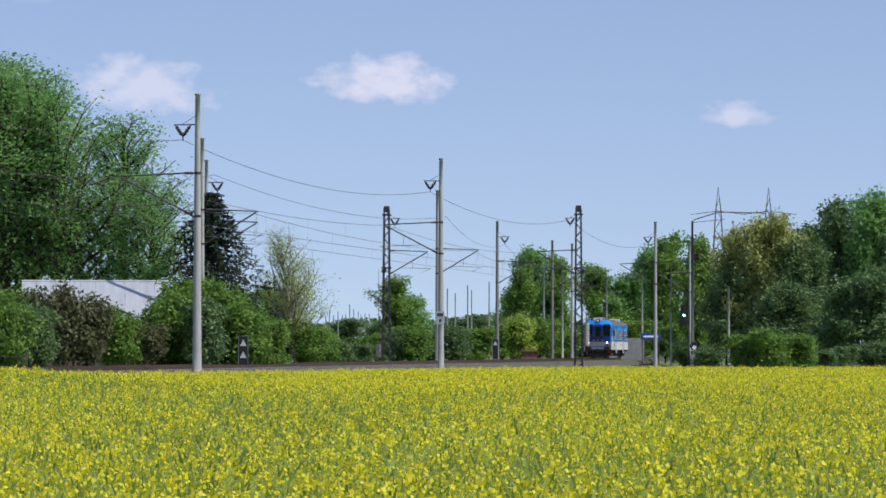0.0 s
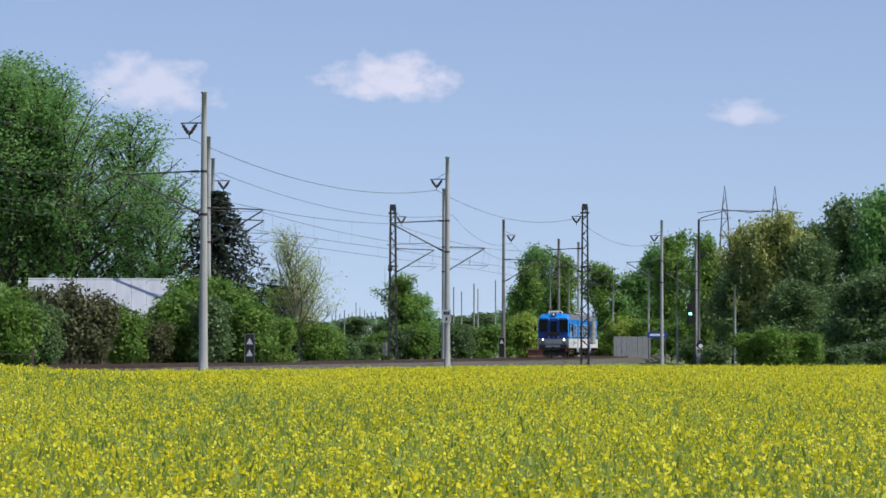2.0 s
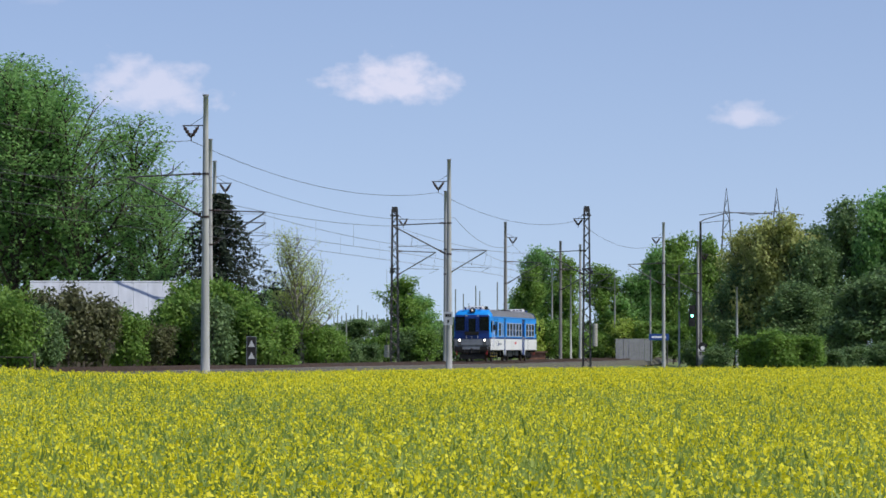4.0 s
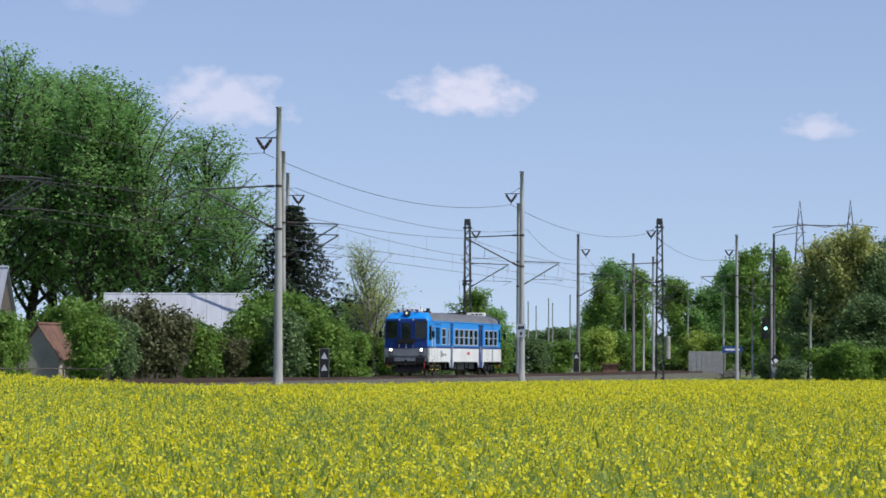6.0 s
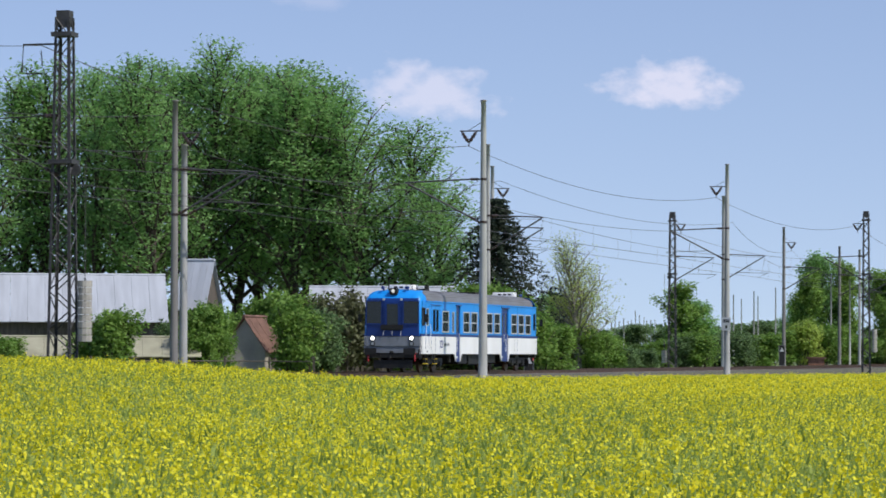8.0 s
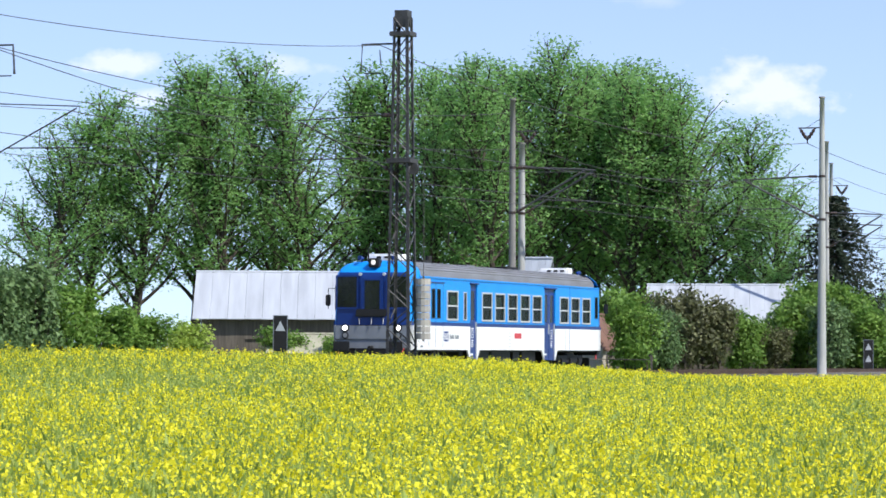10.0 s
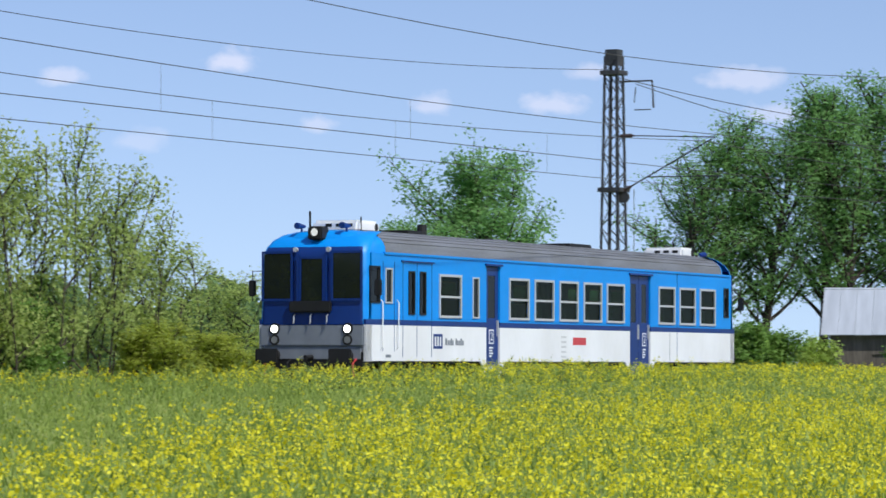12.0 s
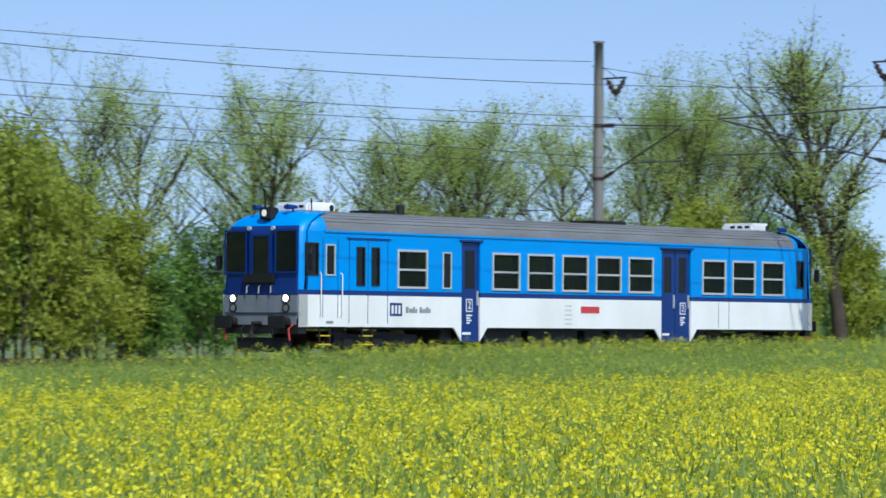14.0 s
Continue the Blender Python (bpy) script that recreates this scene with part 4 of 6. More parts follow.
def cab_end(car, rear):
    """A cab front; rear=True mirrors it to the other end."""
    def X(u):
        return LENGTH - u if rear else u
    # rounded nose: side of the cab, front face and brow as one lofted shell above the waist band
    bm = bmesh.new()

    def ring(z, inset, corner):
        pts = []
        for s in (0, 1):
            seg = []
            for k in range(7):
                a = math.pi / 2 * k / 6
                u = inset + corner * (1 - math.sin(a))
                v = inset * 0.35 + corner * (1 - math.cos(a))
                seg.append((u, v if s == 0 else WIDTH - v))
            pts += seg if s == 0 else list(reversed(seg))
        return [bm.verts.new((X(u), v, z)) for u, v in pts]
    levels = [(BAND1 - 0.13, 0.0, 0.16), (2.3, 0.02, 0.18), (3.3, 0.05, 0.20), (3.46, 0.12, 0.24), (3.62, 0.28, 0.32), (3.74, 0.52, 0.42), (3.82, 0.86, 0.55)]
    rings = [ring(*l) for l in levels]
    for a, b in zip(rings, rings[1:]):
        for k in range(len(a) - 1):
            bm.faces.new((a[k], a[k + 1], b[k + 1], b[k]) if not rear else (a[k + 1], a[k], b[k], b[k + 1]))
    top = rings[-1]
    bm.faces.new(top if not rear else list(reversed(top)))
    nose = part("cab_shell", bm, [M["blue"], M["navy"]], car, "rounded bright blue cab end with dark blue front", True)
    for f in nose.data.polygons:
        c = f.center
        if abs(f.normal.x) > 0.8 and c.z < 3.42:
            f.material_index = 1
    # side cheeks between nose and side wall, brow over the cab roof
    prof = roof_profile()
    bm = bmesh.new()
    rows = []
    for u, sh, dr in ((0.26, 0.60, 0.34), (0.36, 0.42, 0.16), (0.45, 0.30, 0.06), (0.62, 0.14, 0.03), (0.85, 0.05, 0.012), (1.06, 0.0, 0.0)):
        rows.append([bm.verts.new((X(u), a, b)) for a, b in roof_profile(sh, dr)])
    for a, b in zip(rows, rows[1:]):
        for k in range(len(a) - 1):
            bm.faces.new((a[k], b[k], b[k + 1], a[k + 1]) if not rear else (b[k], a[k], a[k + 1], b[k + 1]))
    part("cab_roof", bm, M["blue"], car, "", True)
    # windscreens
    for a, b, c, d in ((0.13, 0.86, 2.34, 3.32), (1.99, 2.72, 2.34, 3.32), (1.14, 1.71, 2.28, 3.2)):
        bm = bmesh.new()
        x0, x1 = sorted((X(-0.012), X(0.03)))
        add_box(bm, x0, x1, a, b, c, d, 0.012)
        ws = part("windscreen", bm, M["windscreen"], car, "dark windscreen")
        bm = bmesh.new()
        xf0, xf1 = sorted((X(-0.026), X(-0.010)))
        for p0, p1, q0, q1 in ((a - 0.05, b + 0.05, c - 0.05, c), (a - 0.05, b + 0.05, d, d + 0.05), (a - 0.05, a, c, d), (b, b + 0.05, c, d)):
            add_box(bm, xf0, xf1, p0, p1, q0, q1)
        part("seal", bm, M["navy"], ws)
    for v in (0.98, 1.86):
        part("top_marker_lamp", tube([(X(-0.05), v, 3.40), (X(0.03), v, 3.40)], 0.055, 10), M["frame"], car)
    part("door_jamb", box(*sorted((X(-0.03), X(0.0))), 1.02, 1.08, 2.0, 3.3), M["navy"], car)
    part("door_jamb", box(*sorted((X(-0.03), X(0.0))), 1.77, 1.83, 2.0, 3.3), M["navy"], car)
    part("gangway_panel", box(*sorted((X(-0.10), X(0.0))), 0.88, 2.0, 2.04, 2.29, 0.03), M["black"], car, "black panel under the windscreens")
    for v in (0.98, 1.42, 1.86):
        part("hook", tube([(X(-0.03), v, 2.0), (X(-0.09), v, 1.97), (X(-0.09), v, 1.82), (X(-0.12), v, 1.80)], 0.018, 6), M["frame"], car)
    part("front_panel", box(*sorted((X(-0.035), X(0.2))), 0.04, WIDTH - 0.04, 1.26, BAND0 - 0.02, 0.03), M["panel_grey"], car, "grey front panel")
    part("front_apron", box(*sorted((X(0.0), X(0.3))), 0.10, WIDTH - 0.10, 0.93, 1.26, 0.03), M["panel_grey"], car)
    part("buffer_beam", box(*sorted((X(0.02), X(0.32))), 0.06, WIDTH - 0.06, 0.72, 1.12), M["black"], car)
    for v in (0.45, 2.56 - 0.16):
        part("headlight", tube([(X(-0.075), v, 1.67), (X(0.02), v, 1.67)], 0.09, 14), M["lamp"] if not rear else M["lens"], car, "lit round headlight" if not rear else "")
        part("headlight_ring", tube([(X(-0.06), v, 1.67), (X(0.02), v, 1.67)], 0.14, 14), M["black"], car)
        tl = part("tail_lamp", tube([(X(-0.06), v, 1.41), (X(0.02), v, 1.41)], 0.13, 14), M["black"], car)
        part("lens", tube([(X(-0.068), v, 1.41), (X(-0.05), v, 1.41)], 0.085, 14), M["lens"], tl)
        bm = tube([(X(0.05), v, 1.04), (X(-0.40), v, 1.04)], 0.085, 10)
        add_tube(bm, [(X(-0.18), v, 1.04), (X(0.05), v, 1.04)], 0.14, 12)
        bf = part("buffer", bm, M["black"], car)
        part("buffer_plate", box(*sorted((X(-0.46), X(-0.40))), v - 0.3, v + 0.3, 0.86, 1.2, 0.02), M["black"], bf)
    part("coupling", tube([(X(0.1), 1.425, 1.0), (X(-0.3), 1.425, 1.0), (X(-0.36), 1.425, 0.7)], 0.06, 8), M["black"], car)
    for v in (0.25, 0.85, 2.0, 2.6):
        part("brake_hose", tube([(X(0.0), v, 0.95), (X(-0.16), v, 0.85), (X(-0.12), v, 0.55)], 0.03, 6), M["red"] if v in (0.25, 2.6) else M["black"], car)
    part("rail_guard", box(*sorted((X(0.1), X(0.2))), 0.45, WIDTH - 0.45, 0.22, 0.62), M["black"], car)
    # roof headlamp, horns, aerial
    hl = part("roof_lamp", box(*sorted((X(0.12), X(0.5))), 1.24, 1.62, 3.62, 3.91, 0.03), M["black"], car, "black roof headlamp housing")
    part("lamp_glass", tube([(X(0.10), 1.43, 3.78), (X(0.13), 1.43, 3.78)], 0.085, 14), M["roof_lamp"] if not rear else M["lens"], hl)
    for v in (0.82, 2.03):
        bm = tube([(X(0.35), v, 3.93), (X(0.75), v, 3.93)], [0.075, 0.035], 10)
        add_tube(bm, [(X(0.6), v, 3.7), (X(0.6), v, 3.96)], 0.03, 6)
        part("horn", bm, M["navy"], car)
    part("aerial", tube([(X(0.5), 1.75, 3.8), (X(0.5), 1.75, 4.25)], 0.03, 6), M["black"], car)
    part("aerial", tube([(X(1.3), 0.8, 3.8), (X(1.3), 0.8, 4.15)], 0.02, 6), M["black"], car)
    # mirrors
    for v, s in ((0.0, -1), (WIDTH, 1)):
        bm = tube([(X(0.25), v, 2.95), (X(0.15), v + s * 0.26, 2.95), (X(0.15), v + s * 0.26, 2.3)], 0.014, 6)
        part("mirror_arm", bm, M["black"], car)
        part("mirror", box(*sorted((X(0.10), X(0.18))), v + s * 0.26 - 0.09, v + s * 0.26 + 0.09, 2.4, 2.75, 0.02), M["black"], car)
    # cab side below the waist
    for v, s in ((0.0, -1), (WIDTH, 1)):
        part("cab_corner", box(*sorted((X(0.02), X(0.32))), min(v, v - s * 0.06), max(v, v - s * 0.06), SKIRT - 0.01, BAND0 - 0.002), M["white"], car)


def build_railcar():
    car = thing("railcar", (0, 0, 0), "blue and white diesel railcar with lit headlights running on the track", "train")
    side_of_car(car, 0.0, -1)
    side_of_car(car, WIDTH, 1)
    bm = bmesh.new()
    prof = roof_profile()
    rows = [[bm.verts.new((u, a, b)) for a, b in prof] for u in (1.04, 8, 16, LENGTH - 1.04)]
    for a, b in zip(rows, rows[1:]):
        for k in range(len(a) - 1):
            bm.faces.new((a[k], b[k], b[k + 1], a[k + 1]))
    roof = part("roof", bm, M["roof_grey"], car, "ribbed grey roof", True)
    for k in (2, 3, 4, 5, 6, 10, 11, 12, 13, 14):
        a, b = prof[k]
        part("roof_rib", tube([(1.06, a, b + 0.004), (LENGTH - 1.06, a, b + 0.004)], 0.016, 5), M["roof_grey"], roof)
    cab_end(car, False)
    cab_end(car, True)
    part("floor", box(0.2, LENGTH - 0.2, 0.07, WIDTH - 0.07, 1.1, 1.22), M["black"], car)
    part("ceiling_panel", box(0.9, LENGTH - 0.9, 0.07, WIDTH - 0.07, 3.22, 3.27), M["inside"], car)
    for u in (1.6, 6.55, 7.55, 15.9, 17.55, 22.9):
        part("partition", box(u - 0.02, u + 0.02, 0.07, WIDTH - 0.07, 1.22, 3.22 if u in (1.6, 22.9) else 2.5), M["inside"], car)
    for a, b in WINDOWS[1:]:
        for v0 in (0.12, 1.75):
            bm = box(a + 0.45, a + 0.75, v0, v0 + 0.95, 1.62, 2.36, 0.04)
            add_box(bm, a + 0.05, a + 1.15, v0, v0 + 0.95, 1.5, 1.66, 0.03)
            part("seat", bm, M["seat"], car)
    # roof equipment
    for u, w in ((1.15, 1.15), (LENGTH - 2.15, 0.95)):
        bm = box(u, u + w, 0.8, 2.05, 3.80, 4.08, 0.07)
        ac = part("air_conditioner", bm, M["white"], car, "white roof air-conditioning box")
        for k in range(3):
            part("vent_slot", box(u - 0.005, u + 0.004, 0.95 + 0.28 * k, 1.12 + 0.28 * k, 3.93, 4.0), M["black"], ac)
        part("fan_ring", tube([(u + w - 0.2, 0.785, 3.94), (u + w - 0.2, 0.81, 3.94)], 0.08, 12), M["black"], ac)
    part("exhaust", tube([(5.4, 1.2, 3.75), (5.4, 1.2, 4.12)], 0.12, 12), M["black"], car)
    for u, w in ((4.0, 0.9), (13.9, 1.5)):
        part("roof_vent", box(u, u + w, 0.9, 1.9, 3.8, 3.95, 0.03), M["black"], car)
    part("roof_hatch", box(9.0, 9.9, 0.9, 1.9, 3.82, 3.9, 0.02), M["roof_grey"], car)
    # bogies and underframe
    for u in (3.4, 20.6):
        bm = bmesh.new()
        for v in (0.30, 2.43):
            add_box(bm, u - 1.75, u + 1.75, v, v + 0.12, 0.42, 0.72, 0.03)
            for k in (-1, 0, 1):
                add_box(bm, u + k * 1.2 - 0.2, u + k * 1.2 + 0.2, v - 0.06, v + 0.18, 0.30, 0.62, 0.03)
        add_box(bm, u - 0.5, u + 0.5, 0.3, 2.55, 0.5, 0.8, 0.03)
        bogie = part("bogie", bm, M["black"], car, "black two-axle bogie")
        for k in (-1.2, 1.2):
            for v in (0.61, 2.12):
                part("wheel", tube([(u + k, v, 0.46), (u + k, v + 0.13, 0.46)], 0.46, 20), M["rail"], bogie)
            part("axle", tube([(u + k, 0.5, 0.46), (u + k, 2.35, 0.46)], 0.08, 8), M["rail"], bogie)
    for u0, u1, z0 in ((6.0, 6.5, 0.5), (7.9, 9.6, 0.42), (9.9, 12.2, 0.38), (12.5, 13.4, 0.5), (13.7, 15.5, 0.45), (17.9, 18.5, 0.5)):
        part("underfloor_case", box(u0, u1, 0.22, WIDTH - 0.22, z0, 0.93, 0.03), M["black"], car)
    part("frame_sill", box(0.2, LENGTH - 0.2, 0.15, WIDTH - 0.15, 0.85, 1.1), M["black"], car)
    for u in (1.0, 2.7):
        st = part("step", box(u - 0.22, u + 0.22, -0.03, 0.12, 0.42, 0.46), M["yellow_paint"], car, "yellow-edged step")
        part("step_hanger", box(u - 0.22, u - 0.18, 0.0, 0.05, 0.46, 0.93), M["black"], st)
        part("step_hanger", box(u + 0.18, u + 0.22, 0.0, 0.05, 0.46, 0.93), M["black"], st)
        part("tread", box(u - 0.2, u + 0.2, -0.02, 0.12, 0.66, 0.69), M["yellow_paint"], st)
    for ob in car.children_recursive:
        for v in ob.data.vertices:
            if v.co.z > BAND1:
                v.co.z = BAND1 + (v.co.z - BAND1) * UPPER
    return car


railcar = build_railcar()


# ---- trees and shrubs ----
def leaf_tris(rng, centres, size, core=None):
    """Small leaf clumps; their faces turn outwards and up from the crown's core, as leaves do towards the light."""
    n = len(centres)
    nrm = rng.normal(0, 0.65, (n, 3)) + np.array([0, 0, 0.3])
    if core is not None:
        out = centres - core
        nrm += out / (np.linalg.norm(out, axis=1)[:, None] + 1e-6) * 0.55
    nrm /= np.linalg.norm(nrm, axis=1)[:, None]
    u = np.cross(nrm, rng.normal(0, 1, (n, 3)))
    u /= np.linalg.norm(u, axis=1)[:, None]
    w = np.cross(nrm, u)
    s = (size * rng.uniform(0.55, 1.35, n))[:, None]
    return np.stack([centres - u * s, centres + u * s * 0.7 + w * s * 0.6, centres + u * s * 0.7 - w * s * 0.6], 1).reshape(-1, 3)


def limb(rng, p, d, length, n=5, rise=0.25, wob=0.12):
    pts = [Vector(p)]
    d = Vector(d).normalized()
    for i in range(n):
        d = (d + Vector((rng.normal(0, wob), rng.normal(0, wob), rise / n + rng.normal(0, wob * 0.5)))).normalized()
        pts.append(pts[-1] + d * (length / n))
    return pts


def make_tree(name, label, seed, H, spread, leaf_mat, bark="bark", clear=0.2, limbs=16, twigs=4, leaves=5000, size=0.2, puff=0.5, trunk=0.22, stems=1, top=0.9, conic=0.5, rise=0.5, category="tree", outward=0.75, thin=1.0, core=None, shoots=0):
    """A tree or shrub: tapered stems, rising limbs with twigs, and leaves in clumps along them."""
    rng = np.random.default_rng(seed)
    e = thing(name, (0, 0, 0), label, category)
    wood = bmesh.new()
    spots = []
    for s in range(stems):
        a0 = rng.uniform(0, 2 * math.pi)
        base = Vector((math.cos(a0), math.sin(a0), 0)) * (0.0 if stems == 1 else rng.uniform(0.1, 0.35) * spread)
        lean = Vector((base.x, base.y, 0)) * (0.0 if stems == 1 else 0.5 / max(H, 1)) + Vector((rng.normal(0, 0.04), rng.normal(0, 0.04), 1))
        Hs = H * (1.0 if stems == 1 else rng.uniform(0.7, 1.0)) * top
        axis = limb(rng, base, lean, Hs, 9, 0.1, 0.05)
        tr = trunk * (1.0 if stems == 1 else 0.6)
        add_tube(wood, axis, [tr * (1 - 0.9 * (i / 9) ** 0.8) + 0.008 for i in range(10)], 7)
        nl = max(3, limbs // stems)
        for i in range(nl):
            f = clear + (0.97 - clear) * (i + rng.uniform(0, 0.8)) / nl
            k = min(int(f * 9), 8)
            p = axis[k].lerp(axis[k + 1], f * 9 - k)
            g = (f - clear) / (1 - clear)
            prof = (math.sin(math.pi * min(1, 0.22 + 0.78 * g)) ** 0.6) * (1 - conic * g) + 0.12
            ln_ = spread * prof * rng.uniform(0.7, 1.12) * (1.0 if stems == 1 else 0.7)
            a = i * 2.39996 + rng.normal(0, 0.3)
            d = Vector((math.cos(a) * outward, math.sin(a) * outward, rise + 0.5 * g))
            pts = limb(rng, p, d, ln_, 5, 0.35)
            r0 = tr * 0.42 * (1 - 0.7 * f) + 0.012
            add_tube(wood, pts, [r0 * (1 - 0.85 * j / 5) + 0.006 for j in range(6)], 5)
            if shoots < 2:
                spots += list(zip(pts[2:], pts[3:]))
            for j in range(twigs):
                q_ = pts[1 + int(rng.integers(0, 4))]
                dd = Vector((rng.normal(0, 1), rng.normal(0, 1), rng.normal(0.5, 0.5))) + (pts[-1] - pts[0]).normalized() * 0.8
                tw = limb(rng, q_, dd, ln_ * rng.uniform(0.25, 0.5), 3, 0.3)
                add_tube(wood, tw, [r0 * 0.4 + 0.004, r0 * 0.28 + 0.004, r0 * 0.18 + 0.003, 0.004], 4)
                spots += list(zip(tw, tw[1:]))[0 if shoots < 2 else 2:]
                for m_ in range(shoots):
                    sp = tw[1 + int(rng.integers(0, 3))]
                    dd = Vector((rng.normal(0, 1), rng.normal(0, 1), rng.normal(0.5, 0.5))) + (tw[-1] - tw[0]).normalized()
                    st = limb(rng, sp, dd, ln_ * rng.uniform(0.14, 0.28), 2, 0.3)
                    add_tube(wood, st, [r0 * 0.16 + 0.003, r0 * 0.1 + 0.003, 0.003], 3, False)
                    spots += list(zip(st, st[1:]))
        spots += list(zip(axis[-3:], axis[-2:]))
    part("trunk", wood, M[bark], e, smooth_shade=True)
    p0, p1 = np.array([tuple(a) for a, _ in spots]), np.array([tuple(b) for _, b in spots])
    weight = np.random.default_rng(seed + 5).random(len(p0)) ** thin * (np.linalg.norm(p1 - p0, axis=1) + 0.15)
    idx = rng.choice(len(p0), leaves, p=weight / weight.sum())
    pos = p0[idx] + (p1 - p0)[idx] * rng.random((leaves, 1)) + np.clip(rng.normal(0, 1, (leaves, 3)), -1.8, 1.8) * np.array([puff, puff, puff * 0.8])
    pos[:, 2] = np.maximum(pos[:, 2], 0.15)
    me = arrays_mesh("crown", leaf_tris(rng, pos, size, np.array([0, 0, H * 0.45]) if core is None else core), np.arange(leaves * 3).reshape(-1, 3), [M[leaf_mat]])
    ob = new("crown", me)
    ob.parent = e
    return e


def make_spruce(seed=3, H=12.0):
    rng = np.random.default_rng(seed)
    e = thing("spruce", (0, 0, 0), "dark spruce with thinning brown lower branches", "conifer")
    wood = bmesh.new()
    add_tube(wood, [(0, 0, H * i / 8) for i in range(9)], [0.2 * (1 - i / 8.3) for i in range(9)], 8)
    pos = []
    for i in range(34):
        f = i / 34
        z = H * (0.10 + 0.9 * f)
        r = 6.4 * (1 - f) ** 0.8 + 0.12
        for k in range(8):
            a = k * math.pi / 4 + i * 0.7 + rng.normal(0, 0.15)
            ln_ = r * rng.uniform(0.65, 1.12)
            tip = Vector((math.cos(a) * ln_, math.sin(a) * ln_, z - 0.22 * ln_ + 0.1 * ln_ * f))
            add_tube(wood, [(0, 0, z), tip], [0.03, 0.006], 4)
            for j in range(80):
                t = rng.uniform(0.15, 1.0)
                pos.append((tip.x * t + rng.normal(0, 0.10), tip.y * t + rng.normal(0, 0.10), z + (tip.z - z) * t - abs(rng.normal(0, 0.16))))
    part("trunk", wood, M["bark"], e)
    pos = np.array(pos)
    me = arrays_mesh("crown", leaf_tris(rng, pos, 0.13, np.array([0, 0, 5.0])), np.arange(len(pos) * 3).reshape(-1, 3), [M["leaf_spruce"]])
    ob = new("crown", me)
    ob.parent = e
    return e


def plant(proto, rows, group):
    """Copies of a prototype: x, y, height scale, width scale, turn."""
    for i, (x, y, sz, sw, turn) in enumerate(rows):
        m = pose(x, y, float(ground_z(x, y)) - 0.1, 0, 0, turn)
        ob = proto if i == 0 else copy_thing(proto, m)
        ob.matrix_basis = m
        ob.scale = (sw, sw, sz)
        if group:
            ob["group"] = group


def polar(az, r):
    return -math.sin(radians(az)) * r, math.cos(radians(az)) * r


